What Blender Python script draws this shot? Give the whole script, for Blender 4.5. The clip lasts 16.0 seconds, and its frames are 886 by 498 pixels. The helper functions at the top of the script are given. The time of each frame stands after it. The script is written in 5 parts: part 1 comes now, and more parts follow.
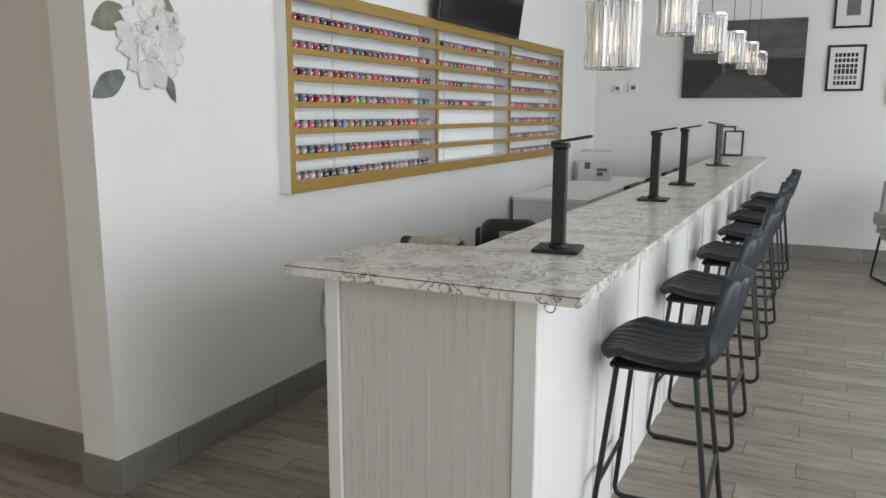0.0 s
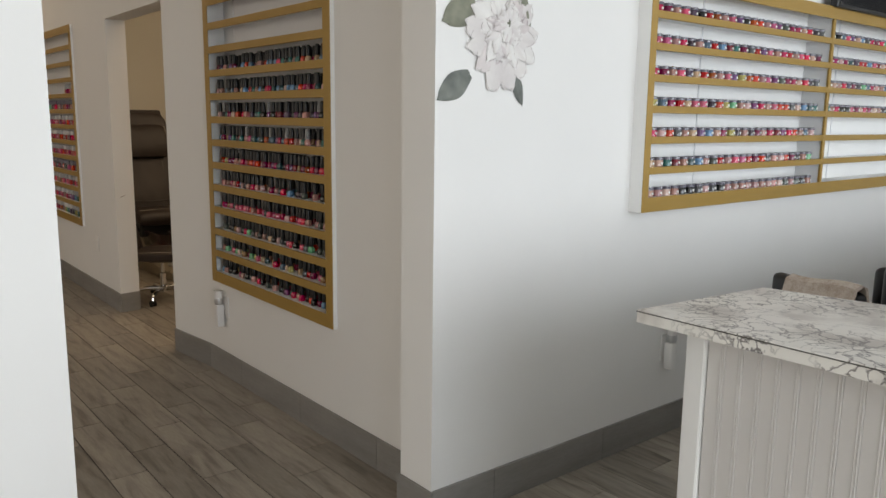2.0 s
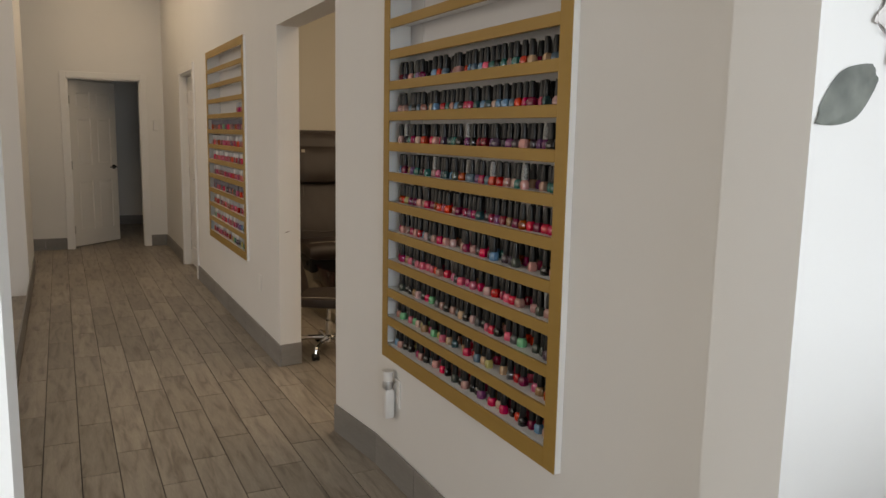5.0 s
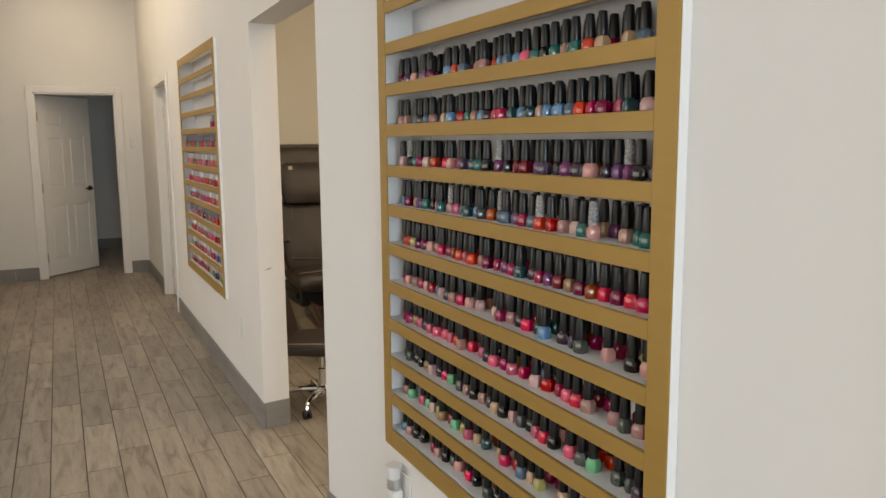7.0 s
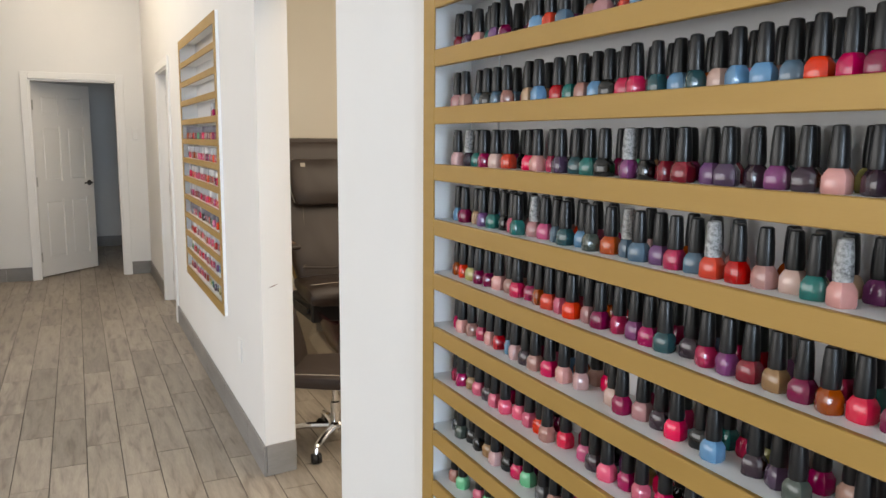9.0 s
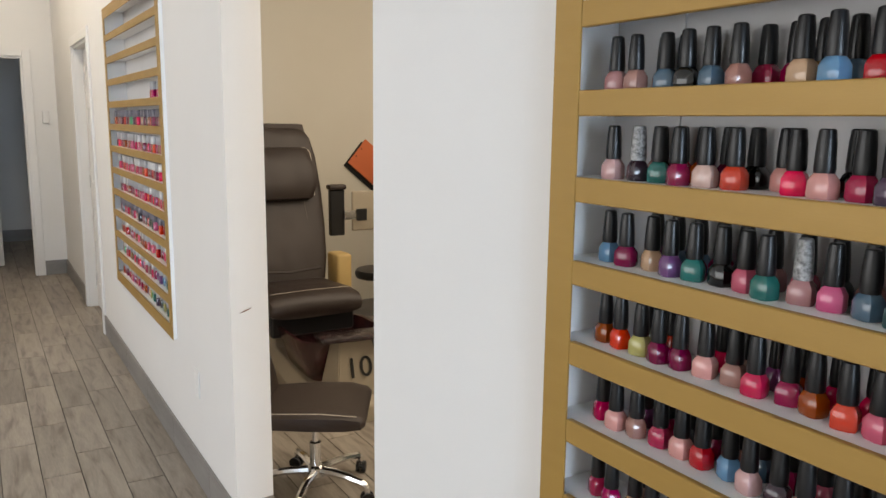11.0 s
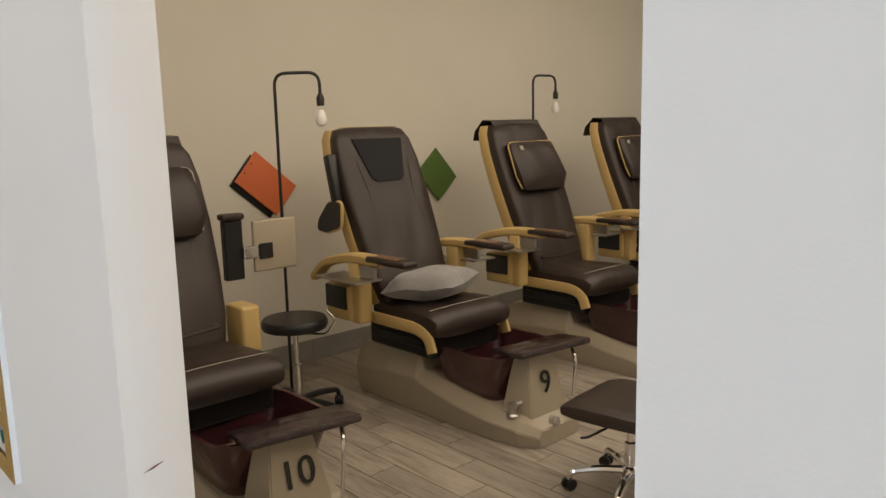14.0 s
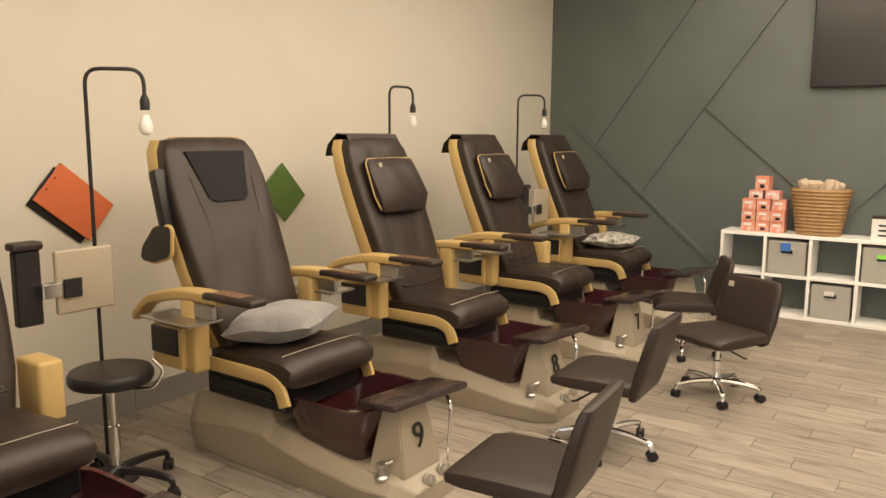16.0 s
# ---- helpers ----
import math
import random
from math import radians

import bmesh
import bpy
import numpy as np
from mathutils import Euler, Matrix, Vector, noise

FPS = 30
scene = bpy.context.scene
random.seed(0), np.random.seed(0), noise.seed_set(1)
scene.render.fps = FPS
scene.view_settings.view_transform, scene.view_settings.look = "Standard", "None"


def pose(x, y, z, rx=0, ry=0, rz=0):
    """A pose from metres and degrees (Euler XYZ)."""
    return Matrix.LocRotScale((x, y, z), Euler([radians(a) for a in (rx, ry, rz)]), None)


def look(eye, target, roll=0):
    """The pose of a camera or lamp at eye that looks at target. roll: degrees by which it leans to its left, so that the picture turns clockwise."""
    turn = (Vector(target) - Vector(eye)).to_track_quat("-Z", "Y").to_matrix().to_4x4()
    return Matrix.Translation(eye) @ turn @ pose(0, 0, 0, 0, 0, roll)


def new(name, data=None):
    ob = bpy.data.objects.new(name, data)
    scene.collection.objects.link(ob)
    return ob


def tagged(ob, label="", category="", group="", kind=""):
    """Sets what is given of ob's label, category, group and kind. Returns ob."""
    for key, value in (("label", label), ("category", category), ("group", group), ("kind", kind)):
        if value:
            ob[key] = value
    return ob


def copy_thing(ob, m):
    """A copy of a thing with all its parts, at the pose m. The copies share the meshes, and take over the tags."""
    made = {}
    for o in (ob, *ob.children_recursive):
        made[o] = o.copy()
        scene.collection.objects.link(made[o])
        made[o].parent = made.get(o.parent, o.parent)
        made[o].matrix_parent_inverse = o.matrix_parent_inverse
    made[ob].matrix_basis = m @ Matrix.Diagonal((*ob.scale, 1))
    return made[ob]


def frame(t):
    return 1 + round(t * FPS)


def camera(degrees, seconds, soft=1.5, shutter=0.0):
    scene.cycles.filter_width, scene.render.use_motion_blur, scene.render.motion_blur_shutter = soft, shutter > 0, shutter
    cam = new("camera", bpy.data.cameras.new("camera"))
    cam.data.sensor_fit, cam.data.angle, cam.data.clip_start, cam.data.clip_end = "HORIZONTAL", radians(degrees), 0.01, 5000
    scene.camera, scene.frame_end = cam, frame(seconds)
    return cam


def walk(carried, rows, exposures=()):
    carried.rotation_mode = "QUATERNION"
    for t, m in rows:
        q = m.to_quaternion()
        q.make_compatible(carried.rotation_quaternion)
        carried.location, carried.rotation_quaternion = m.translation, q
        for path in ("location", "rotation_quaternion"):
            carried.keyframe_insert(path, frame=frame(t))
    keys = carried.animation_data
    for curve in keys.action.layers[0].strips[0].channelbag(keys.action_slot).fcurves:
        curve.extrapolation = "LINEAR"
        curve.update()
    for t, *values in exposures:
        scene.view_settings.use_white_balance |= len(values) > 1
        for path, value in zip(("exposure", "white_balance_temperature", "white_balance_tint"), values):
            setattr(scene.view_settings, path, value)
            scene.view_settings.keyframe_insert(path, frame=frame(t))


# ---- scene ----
cam = camera(59.9, 16.0)
PATH = [
    (0, (-0.583, 0.876, 1.471), (-1.451, 2.644, 1.122), 0.2),
    (0.5, (-0.654, 0.975, 1.47), (-1.755, 2.609, 1.125), 0.3),
    (1, (-0.714, 1.092, 1.482), (-2.004, 2.581, 1.138), 0.3),
    (1.5, (-0.788, 1.164, 1.472), (-2.219, 2.52, 1.131), 0.4),
    (2, (-0.925, 1.22, 1.462), (-2.451, 2.468, 1.126), 0.7),
    (2.5, (-1.126, 1.268, 1.478), (-2.722, 2.429, 1.15), 1.0),
    (3, (-1.279, 1.341, 1.47), (-2.929, 2.427, 1.151), 1.2),
    (3.5, (-1.431, 1.458, 1.48), (-3.122, 2.479, 1.166), 1.6),
    (4, (-1.626, 1.558, 1.485), (-3.376, 2.476, 1.178), 1.5),
    (4.2, (-1.71, 1.579, 1.481), (-3.473, 2.473, 1.178), 1.0),
    (6.3, (-2.525, 1.942, 1.51), (-4.305, 2.807, 1.22), 1.2),
    (6.5, (-2.587, 1.965, 1.508), (-4.369, 2.823, 1.213), 0.7),
    (7, (-2.784, 2.005, 1.53), (-4.558, 2.885, 1.249), -0.5),
    (7.5, (-2.956, 2.057, 1.528), (-4.721, 2.958, 1.255), -0.2),
    (8, (-3.113, 2.156, 1.522), (-4.891, 3.028, 1.247), 0.8),
    (8.5, (-3.262, 2.217, 1.523), (-5.052, 3.064, 1.242), 1.1),
    (9, (-3.461, 2.205, 1.511), (-5.249, 3.055, 1.226), 0.4),
    (9.5, (-3.673, 2.173, 1.523), (-5.423, 3.092, 1.219), -0.8),
    (10, (-3.838, 2.184, 1.51), (-5.559, 3.15, 1.185), -0.2),
    (10.2, (-3.891, 2.17, 1.535), (-5.604, 3.148, 1.204), 0.4),
    (12.3, (-4.707, 2.276, 1.493), (-6.332, 3.401, 1.185), -0.8),
    (12.5, (-4.791, 2.31, 1.485), (-6.403, 3.454, 1.177), -0.7),
    (13, (-4.947, 2.386, 1.513), (-6.539, 3.554, 1.2), -0.5),
    (13.5, (-5.114, 2.415, 1.507), (-6.671, 3.629, 1.189), -0.6),
    (14, (-5.292, 2.414, 1.534), (-6.751, 3.743, 1.21), -1.4),
    (14.5, (-5.432, 2.447, 1.533), (-6.81, 3.858, 1.2), -1.2),
    (15, (-5.582, 2.541, 1.522), (-6.918, 3.994, 1.199), -0.6),
    (15.5, (-5.703, 2.654, 1.546), (-6.986, 4.158, 1.242), 0.1),
    (16, (-5.741, 2.708, 1.539), (-6.884, 4.322, 1.245), 0.3),
]
EXPOSURES = [(0.0, -2.32, 7800, 12), (1.5, -2.06, 7700, 12), (4.0, -2.14, 7800, 14), (6.3, -1.28, 7350, 10), (8.0, -0.85, 6900, 10), (9.0, -0.58, 6400, 9), (10.0, -0.6, 6350, 9), (12.3, -0.93, 6350, 9), (13.5, -1.0, 6300, 9), (14.5, -0.65, 6300, 9), (15.0, -0.3, 6350, 10), (16.0, -0.05, 6500, 10)]
walk(cam, [(t, look(eye, target, roll)) for t, eye, target, roll in PATH], EXPOSURES)

# ---- world and light ----
world = bpy.data.worlds.new("sky")
scene.world = world
world.use_nodes = True
wn = world.node_tree
sky = wn.nodes.new("ShaderNodeTexSky")
sky.sky_type = "NISHITA"
sky.sun_disc = False
sky.sun_elevation = radians(48)
sky.sun_rotation = radians(200)
wn.links.new(sky.outputs[0], wn.nodes["Background"].inputs[0])
wn.nodes["Background"].inputs[1].default_value = 0.10
SUN = new("sun", bpy.data.lights.new("sun", "SUN"))
SUN.data.energy, SUN.data.angle, SUN.data.color = 2.0, radians(0.6), (1.0, 0.95, 0.88)
SUN.matrix_world = look((2, -10, 12), (0, 0, 0))


def area(name, eye, target, sx, sy, watts, color):
    ob = new(name, bpy.data.lights.new(name, "AREA"))
    ob.data.shape, ob.data.size, ob.data.size_y = "RECTANGLE", sx, sy
    ob.data.energy, ob.data.color = watts, color
    ob.matrix_world = look(eye, target)
    return ob


DAY = (0.93, 0.97, 1.0)
WARM = (1.0, 0.83, 0.63)
area("daylight_east", (3.55, 4.2, 1.75), (0, 4.2, 1.55), 8.8, 2.3, 1560, (0.77, 0.925, 1.13))
area("daylight_south", (0.6, -2.85, 1.7), (0.6, 3, 1.2), 5.0, 2.3, 230, (0.9, 0.97, 1.02))
area("daylight_waiting", (-6.3, -2.85, 1.7), (-6.3, 3, 1.3), 6.2, 2.3, 228, (1.0, 0.97, 0.95))

# ---- materials ----
def mat(name, color, rough=0.6, metal=0.0, grain=0.0, scale=40.0, bump=0.0, color2=None, big=2.0, mottle=0.06, stretch=(1, 1, 1), coat=0.0, rand=0.0, spec=0.5, sheen=0.0, trans=0.0, alpha=1.0, ior=1.45):
    """A two-scale procedural surface: large mottling, fine grain, and relief."""
    m = bpy.data.materials.new(name)
    m.use_nodes = True
    nt = m.node_tree
    bs = nt.nodes["Principled BSDF"]
    bs.inputs["Metallic"].default_value = metal
    bs.inputs["IOR"].default_value = ior
    bs.inputs["Specular IOR Level"].default_value = spec
    bs.inputs["Coat Weight"].default_value = coat
    bs.inputs["Coat Roughness"].default_value = 0.15
    bs.inputs["Sheen Weight"].default_value = sheen
    bs.inputs["Transmission Weight"].default_value = trans
    bs.inputs["Alpha"].default_value = alpha
    tc = nt.nodes.new("ShaderNodeTexCoord")
    mp = nt.nodes.new("ShaderNodeMapping")
    mp.inputs["Scale"].default_value = stretch
    nt.links.new(tc.outputs["Object"], mp.inputs["Vector"])
    n1 = nt.nodes.new("ShaderNodeTexNoise")
    n1.inputs["Scale"].default_value = big
    n1.inputs["Detail"].default_value = 4
    n2 = nt.nodes.new("ShaderNodeTexNoise")
    n2.inputs["Scale"].default_value = scale
    n2.inputs["Detail"].default_value = 5
    for n in (n1, n2):
        nt.links.new(mp.outputs[0], n.inputs["Vector"])
    add = nt.nodes.new("ShaderNodeMath")
    add.operation = "MULTIPLY_ADD"
    nt.links.new(n2.outputs[0], add.inputs[0])
    add.inputs[1].default_value = grain
    mul = nt.nodes.new("ShaderNodeMath")
    mul.operation = "MULTIPLY"
    nt.links.new(n1.outputs[0], mul.inputs[0])
    mul.inputs[1].default_value = 1.0
    nt.links.new(mul.outputs[0], add.inputs[2])
    ramp = nt.nodes.new("ShaderNodeMix")
    ramp.data_type = "RGBA"
    c2 = color2 or tuple(max(0, c * (1 - 2.2 * mottle)) for c in color)
    c1 = color if color2 else tuple(min(1, c * (1 + mottle)) for c in color)
    ramp.inputs["A"].default_value = (*c1, 1)
    ramp.inputs["B"].default_value = (*c2, 1)
    mr = nt.nodes.new("ShaderNodeMapRange")
    mr.inputs["From Min"].default_value = 0.3 + 0.3 * grain
    mr.inputs["From Max"].default_value = 0.7 + 0.7 * grain
    nt.links.new(add.outputs[0], mr.inputs["Value"])
    nt.links.new(mr.outputs[0], ramp.inputs["Factor"])
    out = ramp.outputs["Result"]
    if rand:
        oi = nt.nodes.new("ShaderNodeObjectInfo")
        hs = nt.nodes.new("ShaderNodeHueSaturation")
        vr = nt.nodes.new("ShaderNodeMapRange")
        vr.inputs["To Min"].default_value = 1 - rand
        vr.inputs["To Max"].default_value = 1 + rand
        nt.links.new(oi.outputs["Random"], vr.inputs["Value"])
        nt.links.new(vr.outputs[0], hs.inputs["Value"])
        nt.links.new(out, hs.inputs["Color"])
        out = hs.outputs[0]
    nt.links.new(out, bs.inputs["Base Color"])
    rr = nt.nodes.new("ShaderNodeMapRange")
    rr.inputs["To Min"].default_value = max(0.02, rough - 0.06)
    rr.inputs["To Max"].default_value = min(1.0, rough + 0.08)
    nt.links.new(n1.outputs[0], rr.inputs["Value"])
    nt.links.new(rr.outputs[0], bs.inputs["Roughness"])
    if bump:
        bp = nt.nodes.new("ShaderNodeBump")
        bp.inputs["Strength"].default_value = bump
        bp.inputs["Distance"].default_value = 0.002
        nt.links.new(n2.outputs[0], bp.inputs["Height"])
        nt.links.new(bp.outputs[0], bs.inputs["Normal"])
    return m


M_WALL = mat("white_wall_paint", (0.78, 0.77, 0.75), 0.62, grain=0.1, scale=320, bump=0.12, mottle=0.015, big=1.2)
M_CREAM = mat("cream_wall_paint", (0.62, 0.59, 0.52), 0.65, grain=0.1, scale=320, bump=0.12, mottle=0.02, big=1.2)
M_DARK = mat("charcoal_green_paint", (0.112, 0.132, 0.126), 0.5, grain=0.1, scale=300, bump=0.1, mottle=0.05)
M_CEIL = mat("ceiling_paint", (0.8, 0.8, 0.79), 0.8, grain=0.1, scale=200, bump=0.15, mottle=0.02)
M_BASE = mat("grey_tile_baseboard", (0.27, 0.255, 0.24), 0.42, grain=0.5, scale=30, bump=0.1, color2=(0.19, 0.18, 0.17), stretch=(1, 1, 6), rand=0.08)
M_GROUT = mat("grout", (0.10, 0.09, 0.08), 0.9, grain=0.3, scale=200, bump=0.2)
M_TRIM = mat("white_trim_paint", (0.8, 0.79, 0.77), 0.4, grain=0.1, scale=150, bump=0.05, mottle=0.02)
M_GOLD = mat("gold_painted_wood", (0.385, 0.235, 0.059), 0.42, metal=0.15, grain=0.4, scale=60, bump=0.08, color2=(0.36, 0.216, 0.052), stretch=(1, 1, 8), big=5)
M_SHELF = mat("white_shelf_board", (0.88, 0.88, 0.865), 0.45, grain=0.1, scale=150, bump=0.05, mottle=0.02)
# white board greyed: the shade behind the bottles is put into its colour
M_SHADEGREY = mat("shade_grey_board", (0.74, 0.74, 0.75), 0.6, grain=0.1, scale=150, mottle=0.03)
M_BLACK = mat("black_plastic", (0.012, 0.012, 0.013), 0.35, grain=0.2, scale=200, bump=0.05)
M_CHROME = mat("chrome", (0.82, 0.82, 0.83), 0.12, metal=1.0, mottle=0.04)
M_STEEL = mat("brushed_steel", (0.55, 0.54, 0.52), 0.32, metal=1.0, grain=0.5, scale=120, mottle=0.06, stretch=(8, 1, 1))
M_BLKMETAL = mat("black_powder_coated_metal", (0.014, 0.014, 0.015), 0.42, grain=0.3, scale=300, bump=0.1)
M_BROWN = mat("brown_leatherette", (0.030, 0.0200, 0.0165), 0.42, grain=0.5, scale=260, bump=0.35, mottle=0.12, big=3)


def relief(m, scale, depth, stretch=(1, 1, 1), warp=0.6, strength=0.7, detail=3):
    """A second, broader relief under the fine one: creases, folds, ripples."""
    nt = m.node_tree
    bs = [n for n in nt.nodes if n.bl_idname == "ShaderNodeBsdfPrincipled"][0]
    tc = nt.nodes.new("ShaderNodeTexCoord")
    mp = nt.nodes.new("ShaderNodeMapping")
    mp.inputs["Scale"].default_value = stretch
    no = nt.nodes.new("ShaderNodeTexNoise")
    no.inputs["Scale"].default_value = scale
    no.inputs["Detail"].default_value = detail
    no.inputs["Distortion"].default_value = warp
    bp = nt.nodes.new("ShaderNodeBump")
    bp.inputs["Strength"].default_value = strength
    bp.inputs["Distance"].default_value = depth
    nt.links.new(tc.outputs["Object"], mp.inputs["Vector"])
    nt.links.new(mp.outputs[0], no.inputs["Vector"])
    nt.links.new(no.outputs[0], bp.inputs["Height"])
    if bs.inputs["Normal"].links:
        nt.links.new(bs.inputs["Normal"].links[0].from_socket, bp.inputs["Normal"])
    nt.links.new(bp.outputs[0], bs.inputs["Normal"])
    return m


M_CREASED = M_BROWN.copy()
M_CREASED.name = "creased_brown_leatherette"
relief(M_BROWN, 4, 0.012, (1, 1, 1), 0.0, 0.4, 0)
relief(M_CREASED, 4.5, 0.035, (1, 1.6, 0.8), 0.0, 0.55, 0.6)
M_TAN = mat("tan_leatherette", (0.52, 0.37, 0.15), 0.45, grain=0.4, scale=240, bump=0.3, mottle=0.07, big=3)
M_TAUPE = mat("taupe_gelcoat", (0.36, 0.31, 0.235), 0.33, grain=0.2, scale=300, mottle=0.04, coat=0.25)
M_TEAL = mat("dark_teal_leatherette", (0.010, 0.017, 0.026), 0.40, grain=0.5, scale=260, bump=0.3, mottle=0.15, big=6)
M_LAMGREY = mat("light_grey_leatherette", (0.42, 0.43, 0.42), 0.45, grain=0.4, scale=240, bump=0.25, mottle=0.05)
M_BEAD = mat("beadboard_paint", (0.64, 0.61, 0.585), 0.45, grain=0.1, scale=150, bump=0.05, mottle=0.02)


def plank_material():
    """Wood-look porcelain: grain drawn along the plank, a shade of its own for every plank."""
    m = bpy.data.materials.new("wood_look_floor_tile")
    m.use_nodes = True
    nt = m.node_tree
    L = nt.links.new
    bs = nt.nodes["Principled BSDF"]
    tc = nt.nodes.new("ShaderNodeTexCoord")
    oi = nt.nodes.new("ShaderNodeObjectInfo")
    shift = nt.nodes.new("ShaderNodeVectorMath")
    shift.operation = "MULTIPLY_ADD"
    comb = nt.nodes.new("ShaderNodeCombineXYZ")
    for i in range(3):
        L(oi.outputs["Random"], comb.inputs[i])
    L(comb.outputs[0], shift.inputs[0])
    shift.inputs[1].default_value = (37, 91, 13)
    L(tc.outputs["Object"], shift.inputs[2])
    mp = nt.nodes.new("ShaderNodeMapping")
    mp.inputs["Scale"].default_value = (1.6, 11, 1)
    L(shift.outputs[0], mp.inputs["Vector"])
    n1 = nt.nodes.new("ShaderNodeTexNoise")
    n1.inputs["Scale"].default_value = 2.2
    n1.inputs["Detail"].default_value = 6
    n1.inputs["Distortion"].default_value = 0.6
    L(mp.outputs[0], n1.inputs["Vector"])
    n2 = nt.nodes.new("ShaderNodeTexNoise")
    n2.inputs["Scale"].default_value = 14
    n2.inputs["Detail"].default_value = 4
    L(mp.outputs[0], n2.inputs["Vector"])
    cr = nt.nodes.new("ShaderNodeValToRGB")
    e = cr.color_ramp.elements
    e[0].position, e[0].color = 0.30, (0.155, 0.128, 0.104, 1)
    e[1].position, e[1].color = 0.62, (0.315, 0.275, 0.228, 1)
    x = e.new(0.45)
    x.color = (0.255, 0.220, 0.182, 1)
    L(n1.outputs[0], cr.inputs[0])
    fine = nt.nodes.new("ShaderNodeMix")
    fine.data_type, fine.blend_type = "RGBA", "MULTIPLY"
    fine.inputs["Factor"].default_value = 0.35
    L(cr.outputs[0], fine.inputs["A"])
    L(n2.outputs[0], fine.inputs["B"])
    hs = nt.nodes.new("ShaderNodeHueSaturation")
    vr = nt.nodes.new("ShaderNodeMapRange")
    vr.inputs["To Min"].default_value, vr.inputs["To Max"].default_value = 1.02, 1.42
    L(oi.outputs["Random"], vr.inputs["Value"])
    L(vr.outputs[0], hs.inputs["Value"])
    L(fine.outputs["Result"], hs.inputs["Color"])
    L(hs.outputs[0], bs.inputs["Base Color"])
    rr = nt.nodes.new("ShaderNodeMapRange")
    rr.inputs["To Min"].default_value, rr.inputs["To Max"].default_value = 0.36, 0.55
    L(n1.outputs[0], rr.inputs["Value"])
    L(rr.outputs[0], bs.inputs["Roughness"])
    bp = nt.nodes.new("ShaderNodeBump")
    bp.inputs["Strength"].default_value, bp.inputs["Distance"].default_value = 0.25, 0.0015
    L(n1.outputs[0], bp.inputs["Height"])
    L(bp.outputs[0], bs.inputs["Normal"])
    return m


M_PLANK = plank_material()


def marble_material():
    m = bpy.data.materials.new("marble_laminate")
    m.use_nodes = True
    nt = m.node_tree
    L = nt.links.new
    bs = nt.nodes["Principled BSDF"]
    tc = nt.nodes.new("ShaderNodeTexCoord")
    wob = nt.nodes.new("ShaderNodeTexNoise")
    wob.inputs["Scale"].default_value = 8.0
    wob.inputs["Detail"].default_value = 5
    L(tc.outputs["Object"], wob.inputs["Vector"])
    va = nt.nodes.new("ShaderNodeVectorMath")
    va.operation = "MULTIPLY_ADD"
    L(wob.outputs["Color"], va.inputs[0])
    va.inputs[1].default_value = (0.30, 0.30, 0.30)
    L(tc.outputs["Object"], va.inputs[2])
    vo = nt.nodes.new("ShaderNodeTexVoronoi")
    vo.feature = "DISTANCE_TO_EDGE"
    vo.inputs["Scale"].default_value = 19.0
    L(va.outputs[0], vo.inputs["Vector"])
    vein = nt.nodes.new("ShaderNodeMapRange")
    vein.inputs["From Min"].default_value, vein.inputs["From Max"].default_value = 0.0, 0.075
    vein.inputs["To Min"].default_value, vein.inputs["To Max"].default_value = 1.0, 0.0
    L(vo.outputs["Distance"], vein.inputs["Value"])
    mask = nt.nodes.new("ShaderNodeTexNoise")
    mask.inputs["Scale"].default_value = 7.0
    mask.inputs["Detail"].default_value = 4
    L(tc.outputs["Object"], mask.inputs["Vector"])
    mk = nt.nodes.new("ShaderNodeMapRange")
    mk.inputs["From Min"].default_value, mk.inputs["From Max"].default_value = 0.36, 0.52
    L(mask.outputs[0], mk.inputs["Value"])
    mm = nt.nodes.new("ShaderNodeMath")
    mm.operation = "MULTIPLY"
    L(vein.outputs[0], mm.inputs[0])
    L(mk.outputs[0], mm.inputs[1])
    cloud = nt.nodes.new("ShaderNodeValToRGB")
    e = cloud.color_ramp.elements
    e[0].position, e[0].color = 0.36, (0.56, 0.52, 0.48, 1)
    e[1].position, e[1].color = 0.52, (0.80, 0.77, 0.72, 1)
    L(wob.outputs[0], cloud.inputs[0])
    mx = nt.nodes.new("ShaderNodeMix")
    mx.data_type = "RGBA"
    L(mm.outputs[0], mx.inputs["Factor"])
    L(cloud.outputs[0], mx.inputs["A"])
    mx.inputs["B"].default_value = (0.12, 0.10, 0.095, 1)
    L(mx.outputs["Result"], bs.inputs["Base Color"])
    bs.inputs["Roughness"].default_value = 0.28
    return m


M_MARBLE = marble_material()


# ---- mesh helpers ----
def link(name, bm, material, parent=None, label="", smooth=False):
    me = bpy.data.meshes.new(name)
    bmesh.ops.recalc_face_normals(bm, faces=bm.faces)
    bm.to_mesh(me)
    bm.free()
    for m in material if isinstance(material, (list, tuple)) else (material,):
        me.materials.append(m)
    if smooth:
        for p in me.polygons:
            p.use_smooth = True
        me.set_sharp_from_angle(angle=radians(38))
    ob = new(name, me)
    if parent:
        ob.parent = parent
    if label:
        ob["label"] = label
    return ob


def part(name, bm, material, parent, label="", smooth=True):
    return link(name, bm, material, parent, label, smooth)


def thing(name, label, category, x=0, y=0, z=0, rz=0, group="", kind=""):
    ob = new(name)
    ob.empty_display_size = 0.1
    ob.matrix_world = pose(x, y, z, 0, 0, rz)
    return tagged(ob, label, category, group, kind)


